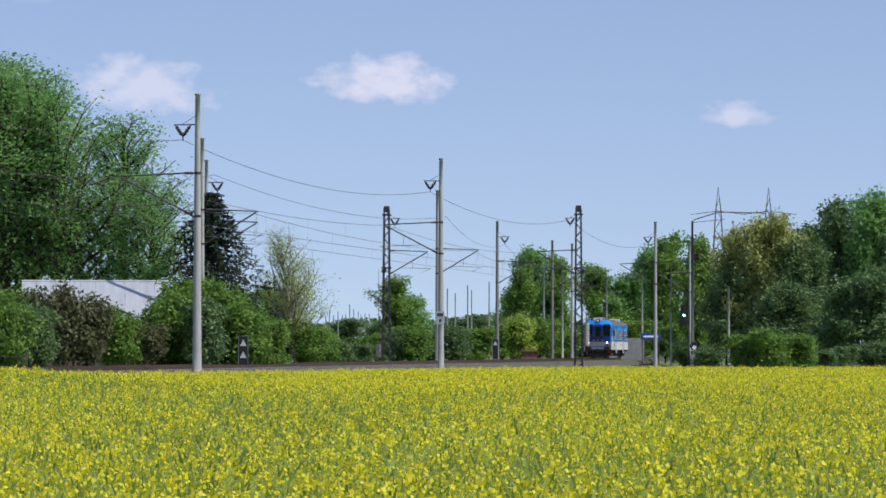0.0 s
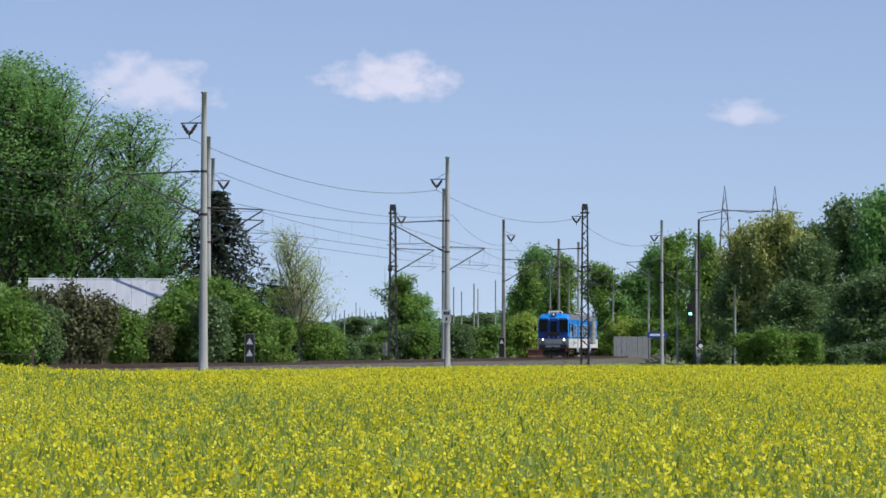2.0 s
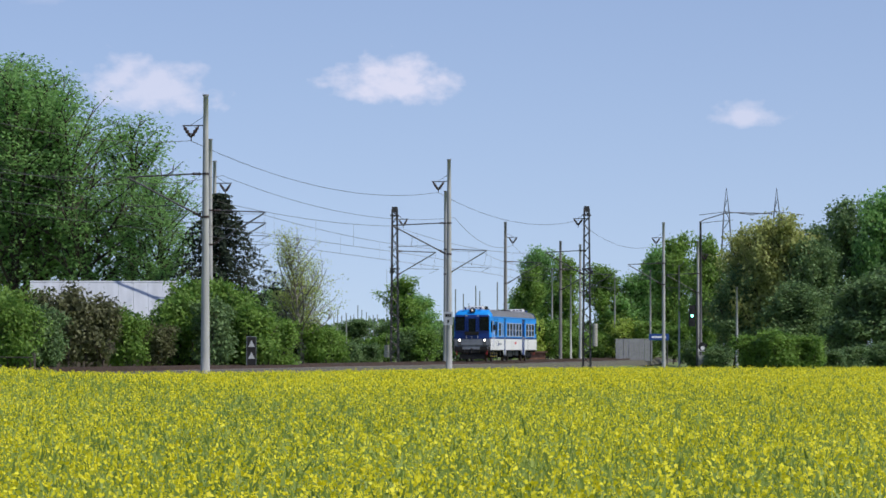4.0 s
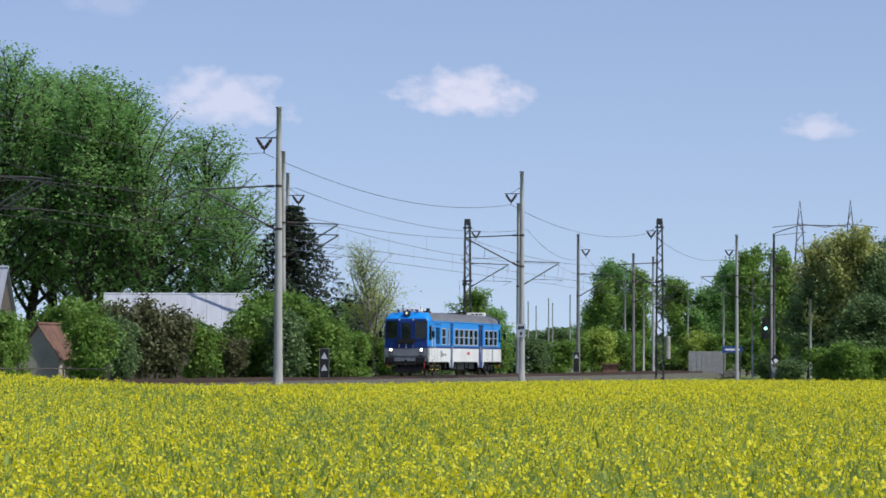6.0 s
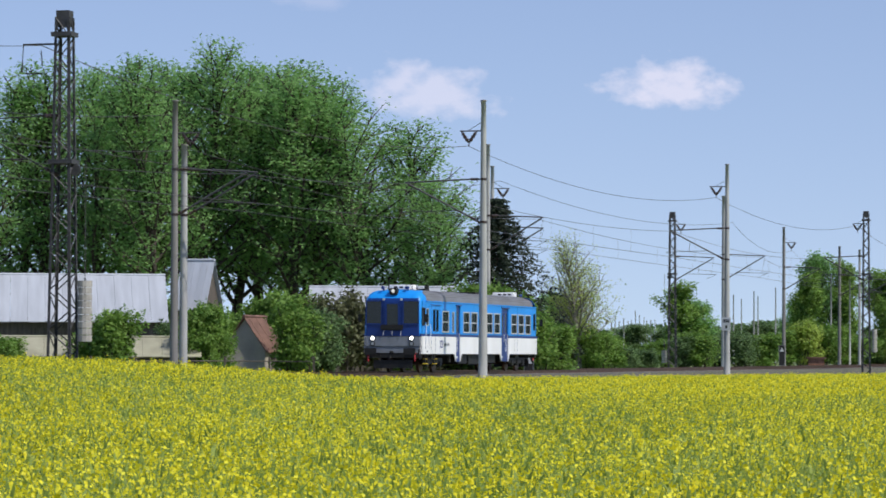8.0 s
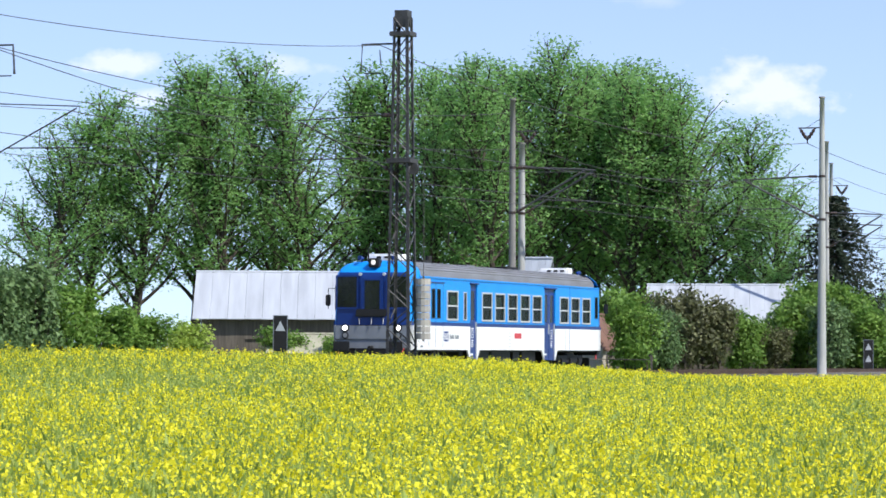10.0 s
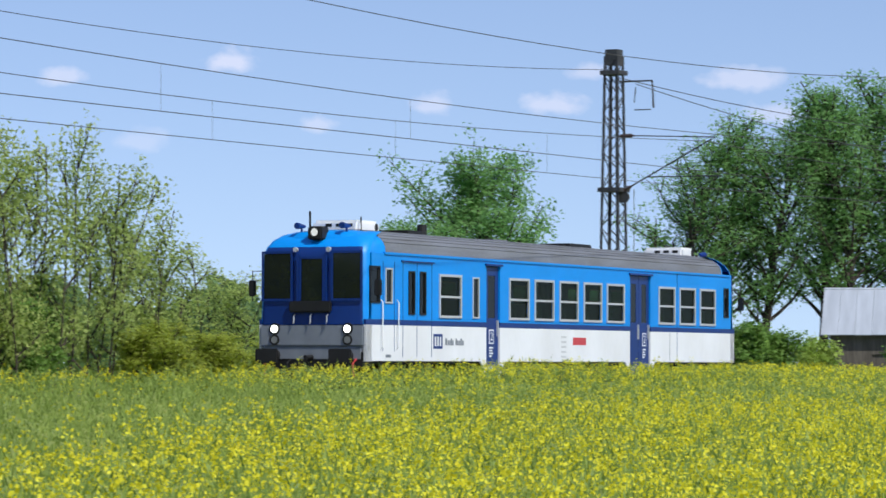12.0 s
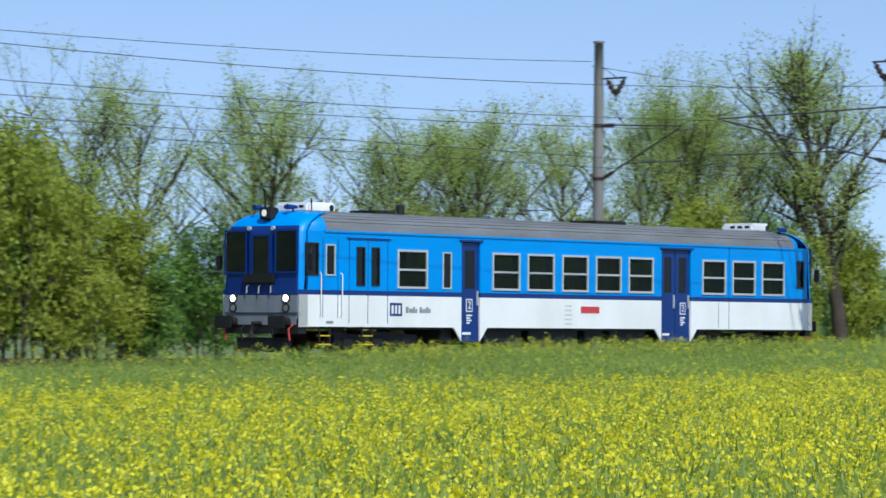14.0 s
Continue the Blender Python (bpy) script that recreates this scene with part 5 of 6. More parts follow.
def build_trees():
    P = "tall poplar with fresh green spring leaves behind the farm buildings"
    pop = [make_tree("poplar", P, 11 + k, 20.6, 5.2, "leaf_poplar", "bark", 0.22, 38, 7, 12500, 0.108, 0.38, 0.30, conic=0.25, rise=0.9, outward=0.76, thin=0.8) for k in range(3)]
    rows = [[], [], []]
    spots = [(4.95, 224, 0.62, 0.8), (5.4, 231, 0.82, 1.0), (5.85, 230, 0.92, 1.05), (6.25, 236, 0.99, 1.1), (6.8, 238, 1.0, 1.1), (7.5, 233, 0.97, 1.1), (8.3, 240, 1.04, 1.15), (9.1, 234, 1.07, 1.05), (9.9, 238, 1.05, 1.1), (10.7, 233, 1.0, 1.0), (11.6, 240, 1.04, 1.1), (12.5, 234, 0.97, 1.05), (13.2, 240, 1.06, 1.1), (14.0, 234, 0.98, 1.05), (14.8, 238, 1.02, 1.1),
             (15.7, 234, 0.88, 1.05), (16.6, 236, 0.90, 1.1), (17.3, 230, 0.83, 1.0), (8.0, 246, 1.08, 1.2), (10.3, 248, 1.06, 1.2), (7.1, 246, 0.98, 1.1), (8.8, 247, 1.06, 1.1), (9.5, 229, 1.0, 1.0), (12.0, 246, 1.0, 1.1)]
    for i, (az, r, sz, sw) in enumerate(spots):
        rows[i % 3].append((*polar(az, r), sz * 1.10, sw * 1.38, 40.0 * i))
    for p, r in zip(pop, rows):
        plant(p, r, "row of poplars")
    # lone tree further along, and low growth under it
    lone = make_tree("broadleaf_tree", "single broadleaf tree in young green leaf beyond the track", 34, 10.0, 4.2, "leaf_poplar", "bark", 0.2, 28, 7, 19000, 0.09, 0.28, 0.2, conic=0.2, rise=0.75, thin=0.6, shoots=1)
    plant(lone, [(*polar(20.6, 148), 1.10, 1.3, 20), (*polar(21.5, 146), 0.78, 1.1, 120), (*polar(22.2, 150), 0.5, 0.9, 200), (*polar(21.0, 140), 0.55, 0.9, 300)], "trees beyond the track")
    # dense shrubs
    G = "dense green shrub in spring leaf beside the railway"
    sh = [make_tree("shrub", G, 41 + k, 4.2, 2.1, m, "bark", 0.08, 42, 4, 6000, 0.115, 0.26, 0.07, stems=6, conic=0.2, rise=0.9, category="shrub", thin=1.4) for k, m in enumerate(("leaf_green", "leaf_dark", "leaf_brown", "leaf_fresh"))]
    green, dark, brown, fresh = [], [], [], []
    for i, (px, r, h, w, lst) in enumerate([
            (60, 198, 1.2, 1.2, brown), (105, 194, 1.35, 1.2, brown), (145, 195, 1.2, 1.2, brown), (215, 198, 1.0, 0.9, green), (250, 199, 0.82, 0.9, brown), (15, 196, 1.25, 1.1, green), (-40, 198, 1.3, 1.1, green),
            (300, 202, 1.25, 1.2, green), (330, 204, 1.45, 1.15, green), (395, 204, 1.42, 1.2, green), (435, 203, 1.1, 1.15, green), (365, 200, 1.15, 1.1, dark), (280, 206, 1.0, 1.1, dark), (470, 207, 0.85, 1.1, green),
            (500, 262, 0.95, 1.2, brown), (470, 258, 0.9, 1.1, brown), (545, 260, 0.9, 1.1, green), (575, 264, 0.8, 1.0, green),
            (605, 300, 0.55, 1.0, dark), (635, 302, 0.5, 1.0, dark), (660, 330, 0.75, 1.2, green), (700, 322, 0.85, 1.3, dark), (735, 322, 0.9, 1.3, green), (765, 330, 0.85, 1.3, dark), (810, 330, 0.95, 1.3, dark), (845, 335, 0.9, 1.3, green),
            (880, 400, 1.1, 1.6, green), (920, 400, 1.4, 1.7, fresh), (960, 402, 1.3, 1.6, green), (1000, 405, 1.0, 1.6, green), (1050, 420, 1.0, 1.7, green), (1090, 420, 1.4, 1.8, fresh), (1130, 420, 1.3, 1.8, green), (1180, 415, 1.2, 1.8, green),
            (1215, 410, 1.0, 1.6, dark), (1255, 350, 0.75, 1.3, dark), (1320, 318, 0.95, 1.35, green), (1365, 316, 1.08, 1.4, green), (1415, 318, 0.95, 1.35, green), (1455, 322, 0.6, 1.2, dark), (1490, 330, 0.7, 1.3, dark), (1540, 335, 0.8, 1.4, dark), (1590, 335, 0.9, 1.4, dark)]):
        lst.append(((px - 784) / 6000 * r, r, h, w, 53.0 * i))
    # along the farm
    for i, (az, r, h, w, lst) in enumerate([(8.95, 182, 1.05, 0.9, green), (8.65, 184, 0.95, 0.85, green), (9.3, 184, 0.8, 0.9, dark), (9.5, 212, 1.2, 1.2, green), (9.0, 213, 1.1, 1.2, green), (8.2, 212, 1.1, 1.2, green), (10.0, 213, 1.4, 1.2, green), (7.3, 186, 1.1, 1.0, green), (6.8, 190, 1.0, 1.0, dark), (10.4, 178, 0.95, 1.0, green), (10.75, 180, 0.75, 0.9, green), (12.2, 180, 0.6, 0.9, green), (13.2, 182, 0.7, 0.9, green),
                                            (14.9, 190, 0.8, 1.1, fresh), (15.6, 180, 0.85, 1.1, green), (16.2, 176, 0.95, 1.2, green), (16.9, 170, 1.2, 1.3, green), (17.3, 172, 1.1, 1.2, dark), (17.9, 166, 1.4, 1.3, dark), (17.5, 168, 1.5, 1.3, dark), (18.4, 164, 1.3, 1.3, dark), (18.9, 160, 1.0, 1.2, dark), (18.5, 160, 0.75, 1.2, dark), (19.3, 150, 1.0, 1.2, dark), (19.9, 142, 1.15, 1.3, dark), (20.7, 140, 1.0, 1.3, dark), (21.6, 138, 0.6, 1.2, dark), (22.3, 150, 0.6, 1.5, dark), (23.2, 170, 0.55, 1.6, dark), (24.3, 190, 0.6, 1.6, dark), (25.4, 200, 0.6, 1.6, dark)]):
        lst.append((*polar(az, r), h, w, 71.0 * i))
    for p, r in zip(sh, (green, dark, brown, fresh)):
        plant(p, r, "shrubs beside the railway")
    # hedge beyond the track
    hedge = [make_tree("hedge_shrub", "loose yellow-green hedge shrub just coming into leaf", 61 + k, 5.4, 2.3, m, "bark", 0.1, 46, 4, 12000, 0.07, 0.2, 0.06, stems=7, conic=0.15, rise=1.1, category="shrub", thin=1.6, shoots=1) for k, m in enumerate(("leaf_hedge", "leaf_hedge", "leaf_green"))]
    rows = [[], [], []]
    for i, (y, q, h, w) in enumerate([(-8, -12, 1.2, 1.2), (-3, -11.5, 1.3, 1.2), (1, -12, 1.25, 1.2), (5, -11.4, 1.35, 1.2), (8.5, -12.5, 1.4, 1.2), (11.5, -11.4, 1.4, 1.15), (14, -13, 1.45, 1.1), (16.5, -11.4, 1.4, 1.1), (19, -12.8, 1.3, 1.1), (21.5, -11.5, 1.2, 1.05), (24, -12, 1.05, 1.0), (26, -13, 0.9, 1.0),
                                      (35, -11.6, 0.8, 1.0), (37.5, -12.8, 0.95, 1.0), (40, -11.5, 0.95, 1.0), (43, -12.6, 0.95, 1.0), (46, -12.2, 0.98, 1.0), (48.5, -12.8, 1.05, 1.0), (50.5, -11.6, 1.15, 1.05), (53, -12.6, 1.3, 1.1), (55.5, -11.6, 1.25, 1.05), (58, -12.4, 1.1, 1.0), (60, -14, 0.9, 1.0),
                                      (33, -17, 1.1, 1.0), (40, -18, 1.2, 1.1), (44, -17, 1.15, 1.1), (48, -18, 1.25, 1.1), (52, -17.4, 1.2, 1.1), (56, -18, 1.15, 1.1), (62, -17, 1.15, 1.1), (66, -14.5, 1.2, 1.1), (69, -12.8, 1.0, 1.0), (73, -13.2, 0.85, 1.0), (78, -12.6, 0.55, 1.0), (82, -12.8, 0.5, 1.0),
                                      (6.5, -13.5, 1.6, 1.2), (10, -11.4, 1.65, 1.2), (13, -12, 1.7, 1.2), (16, -13.5, 1.65, 1.15), (18.5, -11.4, 1.55, 1.1), (21, -13, 1.45, 1.1), (3, -12.8, 1.5, 1.2)]):
        rows[i % 3].append((float(track_x(y)) + q, y, h, w, 67.0 * i))
    for p, r in zip(hedge, rows):
        plant(p, r, "hedge beyond the track")
    # thin spring shrub with upright shoots
    wisp = make_tree("young_shrub", "thin upright shrub with a few pale green leaves", 71, 6.0, 1.7, "leaf_young", "bark", 0.15, 32, 4, 6500, 0.05, 0.2, 0.03, stems=6, conic=0.2, rise=0.6, category="shrub", shoots=1)
    plant(wisp, [(-40.5, 71, 1.5, 1.3, 0), (-40.7, 74, 1.55, 1.3, 90), (-41, 77, 1.4, 1.3, 200), (-41.2, 80.5, 1.2, 1.3, 300), (-41.5, 84, 1.0, 1.3, 30), (-41.8, 87.5, 0.85, 1.2, 140), (-40.6, 67.5, 1.3, 1.2, 250), (*polar(2.5, 262), 1.25, 1.7, 50)], "thin shrubs")
    # half-bare trees behind the hedge
    T = "half-bare tree with dark limbs and first pale green leaves"
    late = [make_tree("field_tree", T, 81 + k, 8.7, 4.3, "leaf_young", "bark", 0.3, 16, 7, lv * 5, 0.044, 0.24, 0.15, conic=0.15, rise=0.7, outward=0.85, thin=1.6, shoots=3) for k, lv in ((0, 4200), (1, 5200), (2, 2600))]
    rows = [[(-47.2, 33.6, 1.02, 1.0, 0), (-46.4, 45.2, 0.97, 0.9, 100), (-45.2, 58.2, 1.18, 0.9, 200), (-47.8, 51.8, 0.97, 0.95, 300), (-47.5, 67, 1.0, 0.9, 80)],
            [(-48.5, 43.7, 0.95, 1.0, 0), (-47.1, 60.2, 1.12, 1.0, 90), (-46.5, 55.4, 1.15, 0.9, 180), (-49.5, 48, 1.0, 1.0, 270)],
            [(-53, 34.8, 1.05, 1.1, 0), (-51, 29.5, 1.0, 1.0, 90), (-46.8, 63.5, 1.15, 0.9, 150), (-52, 39.5, 0.95, 1.0, 240)]]
    for p, r in zip(late, rows):
        plant(p, r, "half-bare trees beyond the track")
    big = make_tree("locust_tree", "large forked tree with dark limbs and sparse young leaves", 93, 11.6, 3.9, "leaf_young", "bark", 0.3, 24, 8, 18000, 0.055, 0.28, 0.34, conic=0.0, rise=0.7, outward=0.8, thin=1.2, shoots=2)
    plant(big, [(-41.9, 62.7, 1.12, 1.1, 140)], "")
    # garden tree and spruce
    sp = make_spruce()
    plant(sp, [(-15.0, 219.5, 1.0, 1.0, 0)], "")
    gt = make_tree("garden_tree", "slender young tree with sparse light green leaves", 97, 9.0, 3.7, "leaf_young", "pale_bark", 0.2, 26, 7, 6000, 0.06, 0.26, 0.14, conic=0.3, rise=0.9, shoots=2)
    plant(gt, [(-11.4, 259.7, 1.12, 1.35, 0), (-12.9, 262, 0.8, 1.1, 120)], "")
    # wood at the far end
    wood = [make_tree("woodland_tree", "tall leafy tree at the edge of a wood", 101 + k, 14.0, 4.6, m, "bark", 0.08, 34, 5, 12000, 0.2, 0.45, 0.25, conic=0.12, rise=0.8, thin=1.5) for k, m in enumerate(("leaf_green", "leaf_dark", "leaf_willow", "leaf_poplar"))]
    rows = [[], [], [], []]
    for i, (px, r, top, w, k) in enumerate([
            (700, 335, 490, 0.75, 0), (725, 338, 520, 0.7, 3), (920, 430, 470, 0.8, 0), (950, 440, 435, 0.95, 3), (985, 440, 450, 0.9, 0), (905, 470, 520, 0.8, 3), (1060, 470, 465, 1.1, 0), (1100, 470, 480, 1.1, 3), (1140, 480, 450, 1.0, 0), (1180, 450, 410, 1.0, 0), (1165, 470, 430, 1.1, 3),
            (1235, 400, 400, 0.9, 0), (1285, 385, 385, 1.05, 2), (1330, 380, 368, 1.1, 2), (1380, 378, 360, 1.1, 2), (1415, 380, 390, 1.0, 2), (1300, 380, 450, 1.1, 1), (1440, 375, 400, 1.0, 1), (1470, 390, 375, 1.1, 1), (1510, 385, 330, 1.1, 1), (1550, 380, 318, 1.15, 3), (1600, 380, 330, 1.2, 1), (1480, 355, 470, 1.1, 1), (1540, 350, 450, 1.2, 1), (1400, 362, 480, 1.1, 1), (1260, 420, 430, 1.0, 1),
            (250, 420, 488, 0.9, 0), (430, 500, 520, 0.9, 0), (470, 520, 505, 0.9, 3), (600, 640, 560, 1.2, 1), (660, 640, 565, 1.2, 1), (790, 640, 560, 1.3, 1), (850, 640, 555, 1.3, 1)]):
        z = 2.3 + r * (615.6 - top) / 6000 - 0.6
        rows[k].append(((px - 784) / 6000 * r, r, z / 14.0, w, 47.0 * i))
    for p, r in zip(wood, rows):
        plant(p, r, "trees at the edge of the wood")
    # distant belts of trees along the horizon
    rng = np.random.default_rng(8)
    for a0, a1, r, h in ((-12, 8, 900, 13), (18, 60, 620, 13), (17.5, 31, 330, 10.5), (26, 70, 420, 10)):
        n = int((a1 - a0) * 520)
        az = np.radians(rng.uniform(a0, a1, n))
        rr = r + rng.normal(0, 12, n)
        prof = np.array([0.75 + 0.5 * noise.noise(Vector((a * 40, r, 0))) for a in az])
        z = h * prof * np.sqrt(rng.random(n))
        c = np.stack([-np.sin(az) * rr, np.cos(az) * rr, z], -1)
        me = arrays_mesh("far_woods", leaf_tris(rng, c, 0.9), np.arange(n * 3).reshape(-1, 3), [M["leaf_dark"]])
        tagged(new("far_woods", me), "dark distant belt of trees on the horizon", "woods", kind="stuff")


build_trees()


# ---- farm buildings ----
def roof_sheets(parent, x0, x1, y0, y1, z0, z1, mt, n):
    """Two pitches of overlapping sheets with raised seams."""
    ym = (y0 + y1) / 2
    for s, ya in ((0, y0), (1, y1)):
        w = (x1 - x0) / n
        for k in range(n):
            bm = bmesh.new()
            a, b = x0 + k * w, x0 + (k + 1) * w - 0.012
            lift = 0.012 * (k % 2)
            v = [bm.verts.new(p) for p in ((a, ya, z0 + lift), (b, ya, z0 + lift), (b, ym, z1 + lift), (a, ym, z1 + lift), (a, ya, z0 + lift + 0.05), (b, ya, z0 + lift + 0.05), (b, ym, z1 + lift + 0.05), (a, ym, z1 + lift + 0.05))]
            for f in ((3, 2, 1, 0), (4, 5, 6, 7), (0, 1, 5, 4), (1, 2, 6, 5), (2, 3, 7, 6), (3, 0, 4, 7)):
                bm.faces.new([v[i] for i in f])
            part("roof_sheet", bm, M[mt], parent)


def shed(name, label, loc, rz, w, d, eave, ridge, wall, roof, sheets, over=0.5, openings=()):
    e = thing(name, (*loc, float(ground_z(*loc)) - 0.1), label, "farm building", rz=rz)
    holes = [(a, b, c, f) for a, b, c, f in openings]
    part("front_wall", wall_with_holes(-w / 2, w / 2, 0, eave, holes, -d / 2, 0.25, -1), M[wall], e)
    part("back_wall", box(-w / 2, w / 2, d / 2 - 0.25, d / 2, 0, eave), M[wall], e)
    for s in (-1, 1):
        bm = bmesh.new()
        x0, x1 = sorted((s * w / 2, s * (w / 2 - 0.25)))
        add_box(bm, x0, x1, -d / 2 + 0.25, d / 2 - 0.25, 0, eave)
        ym = 0
        v = [bm.verts.new(p) for x in (x0, x1) for p in ((x, -d / 2, eave), (x, d / 2, eave), (x, ym, ridge - 0.06))]
        for f in ((0, 1, 2), (5, 4, 3), (0, 2, 5, 3), (2, 1, 4, 5), (1, 0, 3, 4)):
            bm.faces.new([v[i] for i in f])
        part("gable_wall", bm, M[wall], e)
    r = part("ridge_cap", tube([(-w / 2 - over, 0, ridge + 0.05), (w / 2 + over, 0, ridge + 0.05)], 0.09, 8), M[roof], e)
    slope = (ridge - eave) / (d / 2)
    roof_sheets(e, -w / 2 - over, w / 2 + over, -d / 2 - over, d / 2 + over, eave - over * slope, ridge, roof, sheets)
    for a, b, c, f in holes:
        part("opening_board", box(a, b, -d / 2 + 0.10, -d / 2 + 0.15, c, f), M["timber"], e)
    return e


def build_farm():
    shed("long_barn", "long barn with a pale sheet-metal roof and grey walls", polar(12.1, 199), 12.1, 17.0, 9.0, 3.6, 6.1, "timber", "metal_roof", 18, openings=((-6, -4.5, 1.2, 2.2), (-2.5, -1.0, 1.2, 2.2), (1.0, 4.0, 0, 3.0)))
    shed("barn_annex", "steep grey-roofed farm annex beside a barn", polar(8.95, 203), -12, 1.6, 2.6, 4.6, 7.1, "timber", "metal_roof", 5, 0.25)
    shed("low_shed", "pale sheet-roofed shed half hidden by bushes", polar(5.85, 214), 6, 8.4, 7.0, 3.6, 5.75, "timber", "metal_roof", 10, 0.4)
    shed("brick_outhouse", "small brick outhouse with an old tiled roof", polar(8.0, 190), 75, 2.8, 2.4, 1.9, 3.6, "plaster", "tile_roof", 6, 0.2, openings=((-0.5, 0.3, 0, 1.7),))
    shed("low_stable", "low stable with a yellowish fibre-cement roof", polar(11.2, 183), 11, 14.0, 4.0, 1.5, 2.4, "timber", "eternit", 14, 0.3)
    shed("garden_shed", "dark timber shed behind the bushes", polar(7.3, 199), 7, 4.5, 3.0, 2.0, 2.7, "timber", "fence", 6, 0.3)
    # post-and-rail fence in front of the farm
    f = thing("farm_fence", (0, 0, 0), "weathered timber post fence along the farmyard", "fence")
    prev = None
    for az in np.arange(7.0, 18.2, 0.75):
        x, y = polar(az, 172 + 6 * math.sin(az))
        z = float(ground_z(x, y))
        part("post", box(x - 0.05, x + 0.05, y - 0.05, y + 0.05, z - 0.2, z + 1.35), M["timber"], f)
        if prev:
            for h in (0.5, 1.1):
                part("rail", tube([(prev[0], prev[1], prev[2] + h), (x, y, z + h)], 0.03, 5), M["timber"], f)
        prev = (x, y, z)


build_farm()


# ---- lineside things ----
def at(px, r):
    """Place at range r on a bearing of the first view, in the plan."""
    return (px - 784) / 6000 * r, r


def distant_signal_board(loc, h=2.6, mt="black", arrows=2):
    z = float(ground_z(*loc))
    e = thing("distance_board", (*loc, z), "black railway distance board with white triangles on a post", "railway sign", "black boards beside the track")
    part("post", tube([(0, 0, 0), (0, 0, h)], 0.05, 8), M["galv"], e)
    b = part("board", box(-0.29, 0.29, -0.09, -0.05, h - 1.0, h + 0.95, 0.01), M["black"], e)
    part("border", frame_bm(-0.29, 0.29, h - 1.0, h + 0.95, -0.095, 0.03, 0.004), M["panel_grey"], b)
    for k in range(arrows):
        bm = bmesh.new()
        zc = h + 0.5 - k * 0.7
        v = [bm.verts.new(p) for p in ((-0.2, -0.096, zc - 0.16), (0.2, -0.096, zc - 0.16), (0, -0.096, zc + 0.24))]
        bm.faces.new(v)
        part("triangle", bm, M["frame"], b)


def thin_pole(loc, top, r=0.13, label="slim grey concrete pole at the station", mt="concrete", name="station_pole"):
    z = float(ground_z(*loc)) - 0.2
    e = thing(name, (*loc, z), label, "pole", "poles at the station")
    H = top - z
    part("shaft", tube([(0, 0, 0), (0, 0, H * 0.5), (0, 0, H)], [r, r * 0.85, r * 0.65], 10), M[mt], e, smooth_shade=True)
    part("cap", tube([(0, 0, H), (0, 0, H + 0.08)], r * 0.8, 10), M["dark_concrete"], e)
    return e, H


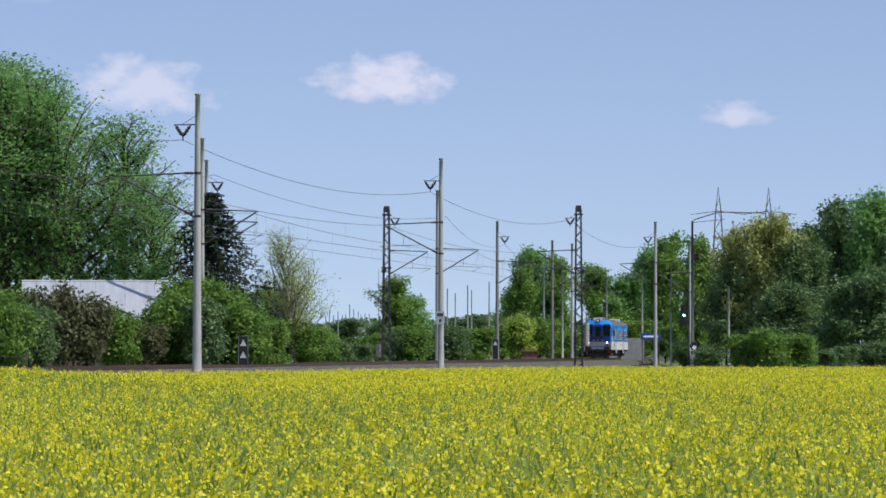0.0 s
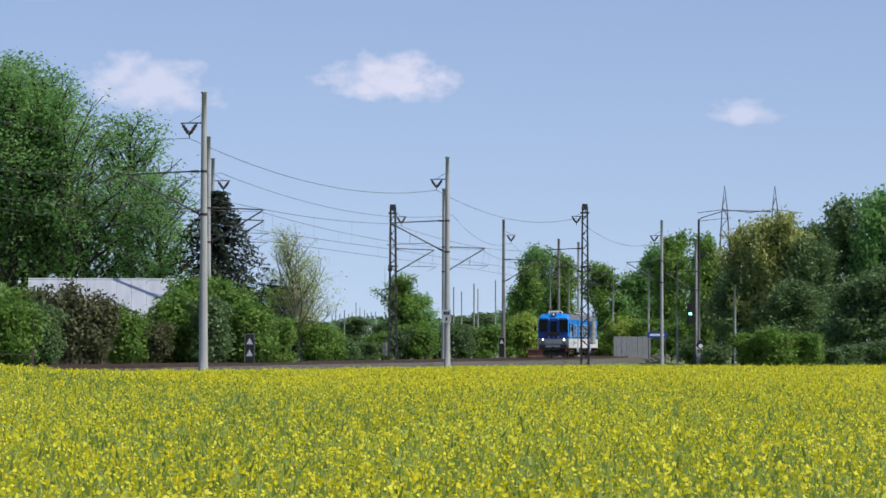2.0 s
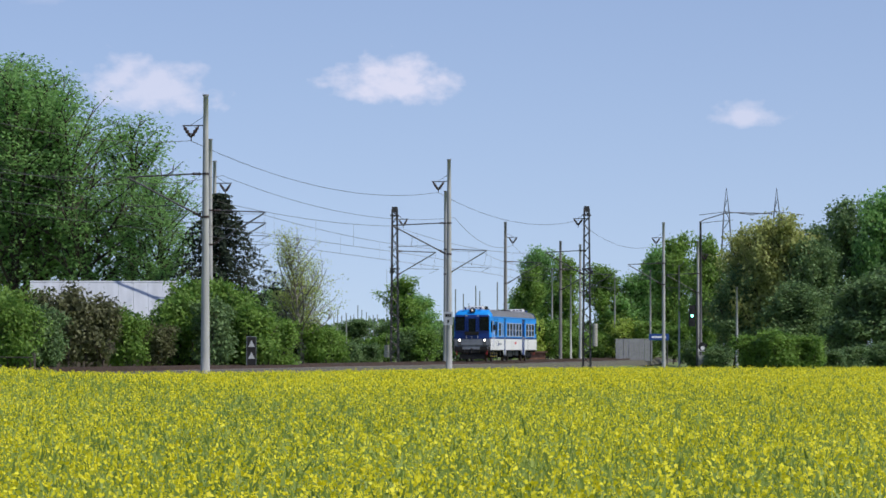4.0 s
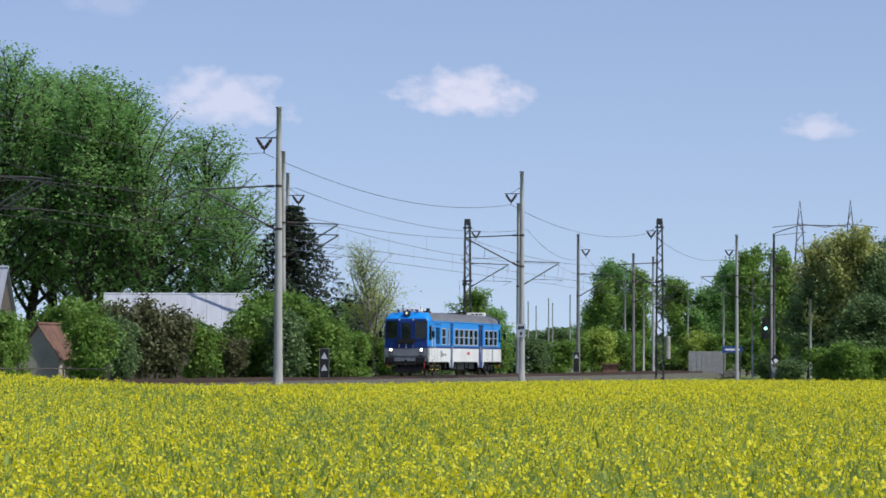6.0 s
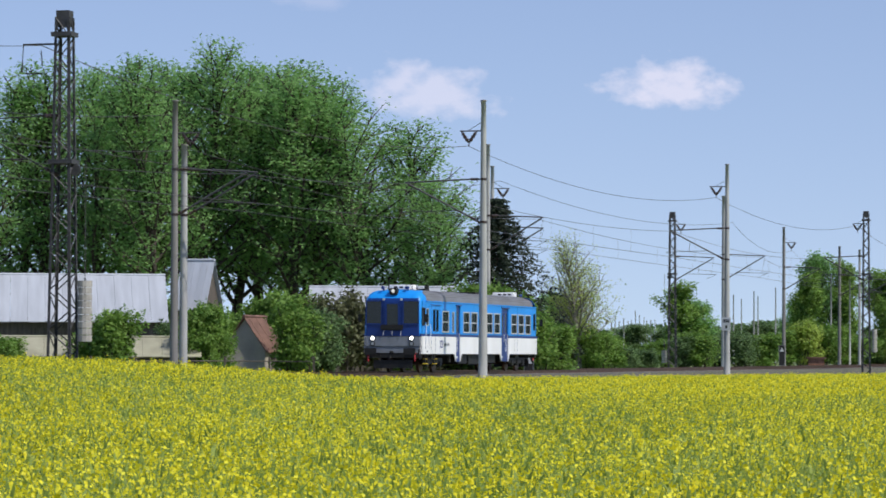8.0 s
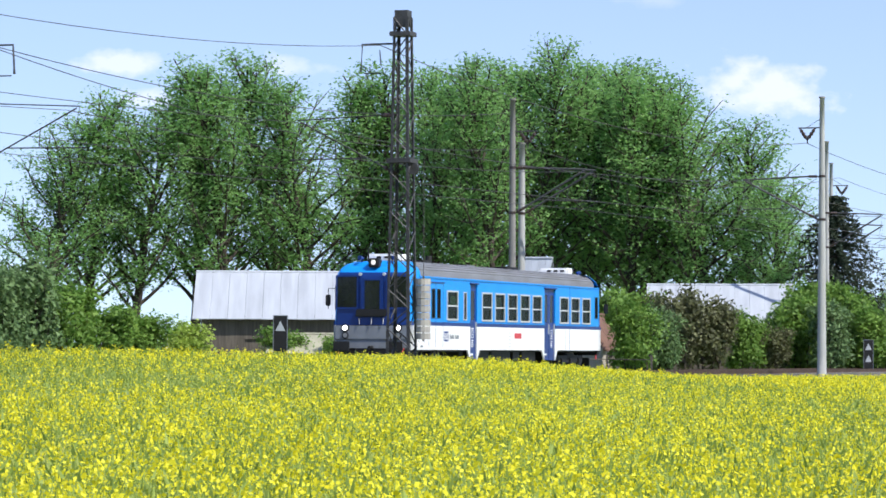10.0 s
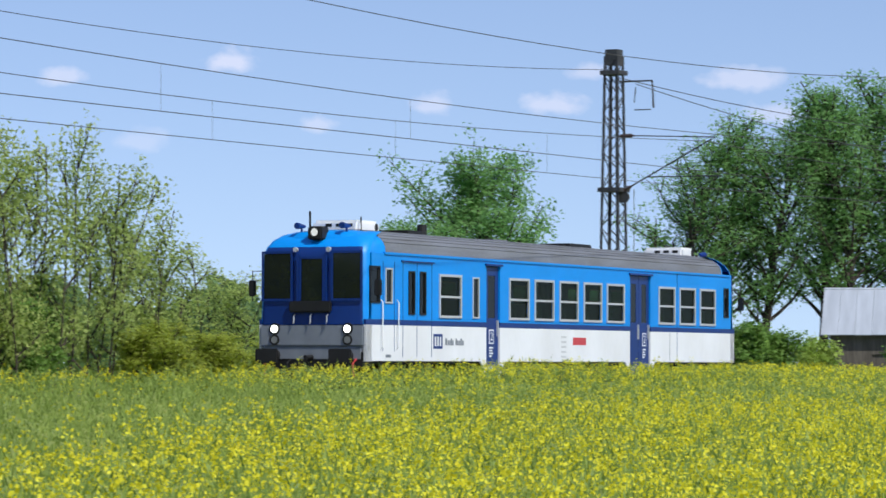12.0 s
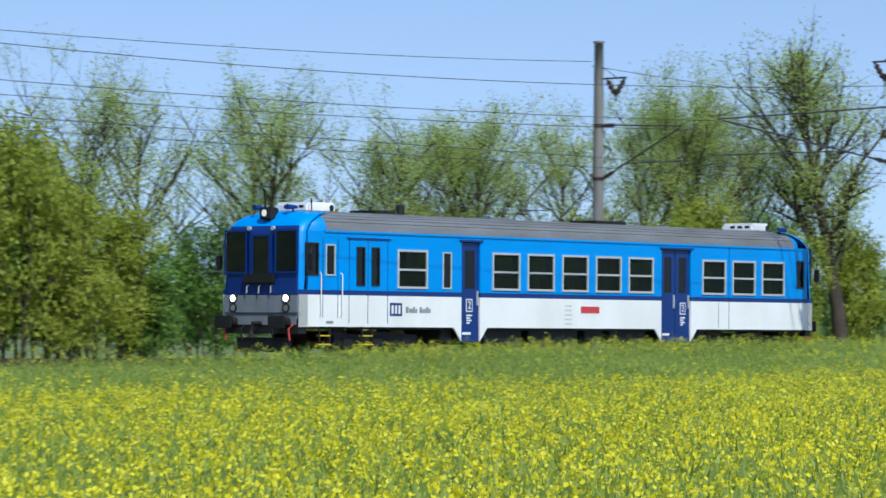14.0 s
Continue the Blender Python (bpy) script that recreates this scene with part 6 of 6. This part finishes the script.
def build_lineside():
    distant_signal_board(at(431, 200), 1.35)
    distant_signal_board(at(877, 325), 1.6, arrows=1)
    distant_signal_board((float(track_x(128)) - 9.5, 128), 1.9, arrows=1)
    # colour-light signal showing green
    x, y = at(1212, 352)
    z = float(ground_z(x, y))
    s = thing("light_signal", (x, y, z), "black colour-light signal showing green on a mast", "railway signal")
    part("mast", tube([(0.45, 0, 0), (0.45, 0, 8.6)], 0.11, 10), M["galv"], s)
    hd = part("signal_head", box(-0.42, 0.25, -0.25, 0.1, 5.0, 7.2, 0.04), M["black"], s)
    for k, zz in enumerate((5.45, 6.1, 6.75)):
        part("lamp", tube([(-0.08, -0.30, zz), (-0.08, -0.24, zz)], 0.13, 12), M["green_lamp"] if k == 1 else M["black"], hd)
        part("hood", tube([(-0.08, -0.45, zz + 0.13), (-0.08, -0.24, zz + 0.15)], 0.05, 6), M["black"], hd)
    part("ladder", box(0.7, 0.78, -0.02, 0.02, 0.3, 6.5), M["galv"], s)
    part("repeater_plate", tube([(1.0, -0.12, 2.9), (1.0, -0.06, 2.9)], 0.45, 16), M["black"], s)
    part("repeater_ring", tube([(1.0, -0.14, 2.75), (1.0, -0.12, 2.75)], 0.22, 16), M["white"], s)
    part("relay_cabinet", box(0.55, 1.35, -0.35, 0.35, 0.0, 2.0, 0.03), M["fence"], s)
    # gantry lamp mast
    x, y = at(1226, 356)
    e, H = thin_pole((x, y), 2.3 + 356 * (615.6 - 392) / 6000, 0.17, "tall station lighting mast with a long bracket", "galv", "lighting_mast")
    bm = tube([(0, 0, H), (0.35, 0, H + 0.25), (2.6, 0, H + 0.95), (3.4, 0, H + 1.0), (7.6, 0, H + 0.9)], 0.06, 6)
    add_tube(bm, [(0.1, 0, H - 0.1), (3.4, 0, H + 0.25)], 0.03, 5)
    part("bracket_arm", bm, M["galv"], e)
    part("name_plate", box(-0.45, 0.35, -0.22, -0.17, 2.6, 3.3), M["white"], e)
    for px, top, r, rad in ((1290, 508, 330, 0.14), (1137, 478, 400, 0.14), (1188, 470, 400, 0.13), (1074, 490, 420, 0.12), (963, 476, 420, 0.12), (996, 486, 400, 0.12), (828, 506, 470, 0.12), (792, 512, 500, 0.12), (866, 500, 480, 0.12), (806, 520, 540, 0.12), (745, 520, 500, 0.11), (835, 515, 560, 0.12)):
        thin_pole(at(px, r), 2.3 + r * (615.6 - top) / 6000, rad)
    rng = np.random.default_rng(3)
    for px in np.arange(578, 662, 7.0):
        r = 640 + rng.uniform(-60, 120)
        thin_pole(at(px + rng.uniform(-2, 2), r), 2.3 + r * (615.6 - rng.uniform(540, 566)) / 6000, 0.13, "distant grey mast along the other line")
    # noise wall and platform sign at the stop
    w = thing("platform_wall", (*at(1108, 385), 0.9), "grey corrugated panel wall along the platform", "wall")
    for k in range(14):
        part("wall_panel", box(-2.1 + k * 0.30, -1.82 + k * 0.30, -0.05 - 0.03 * (k % 2), 0.05, 0, 2.5), M["fence"], w)
    p = thing("station_sign", (*at(1152, 372), 0.9), "blue station name sign on two posts", "sign")
    b = part("sign_board", box(-1.1, 1.1, -0.06, 0.0, 2.3, 3.0, 0.02), M["sign_blue"], p)
    part("lettering_bar", box(-0.8, 0.8, -0.068, -0.06, 2.55, 2.75), M["white"], b)
    for sx in (-0.9, 0.9):
        part("post", tube([(sx, 0.03, -0.5), (sx, 0.03, 2.9)], 0.05, 8), M["galv"], p)
    h = thing("trackside_hut", (*at(937, 345), 0.9), "small brown trackside hut", "hut")
    part("hut_wall", box(-0.8, 0.8, -0.6, 0.6, -0.3, 0.95, 0.02), M["brick"], h)
    part("hut_roof", box(-1.0, 1.0, -0.8, 0.8, 0.95, 1.12, 0.03), M["tile_roof"], h)
    # distant high-voltage towers
    for px in (1272, 1361):
        r = 620
        x, y = at(px, r)
        e = thing("power_pylon", (x, y, 0.5), "distant grey high-voltage lattice pylon above the trees", "pylon", "power pylons")
        H = 2.3 + r * (615.6 - 331) / 6000 - 0.5
        for sx in (-1, 1):
            for sy in (-1, 1):
                part("leg", tube([(sx * 2.0, sy * 2.0, 0), (sx * 0.5, sy * 0.5, H * 0.85), (0, 0, H)], [0.10, 0.06, 0.04], 5), M["galv"], e)
        bm = bmesh.new()
        n = 16
        for k in range(n):
            z0, z1 = H * k / n, H * (k + 1) / n
            a, b2 = [2.0 - 1.5 * z_ / (H * 0.85) if z_ < H * 0.85 else 0.5 * (H - z_) / (H * 0.15) for z_ in (z0, z1)]
            s_ = 1 if k % 2 else -1
            for sy in (-1, 1):
                add_tube(bm, [(s_ * a, sy * a, z0), (-s_ * b2, sy * b2, z1)], 0.035, 4, False)
        tagged(part("bracing", bm, M["galv"], e), kind="stuff")
        part("cross_arm", tube([(-5, 0, H * 0.84), (0, 0, H * 0.86), (5, 0, H * 0.84)], 0.06, 5), M["galv"], e)


build_lineside()


# ---- motion of the train ----
def motions():
    # seconds, place of the front corner, heading of the car
    rows = []
    for t, x, y, h in [(0.0, 17.71, 355.97, 7.25), (3.0, 7.14, 283.74, 9.42), (6.5, -8.19, 198.84, 10.49), (7.5, -12.67, 174.8, 10.46), (10.3, -23.6, 108.04, 7.65),
                       (11.0, -25.85, 90.79, 6.65), (12.5, -29.70, 55.02, 4.35), (13.0, -30.60, 43.41, 4.2), (13.5, -31.32, 31.7, 3.2), (14.0, -32.0, 18.13, 3.0)]:
        rows.append((t, pose(x, y, float(rail_z(y + 12)), 0, 0, 90 - h)))
    walk(railcar, rows)


motions()
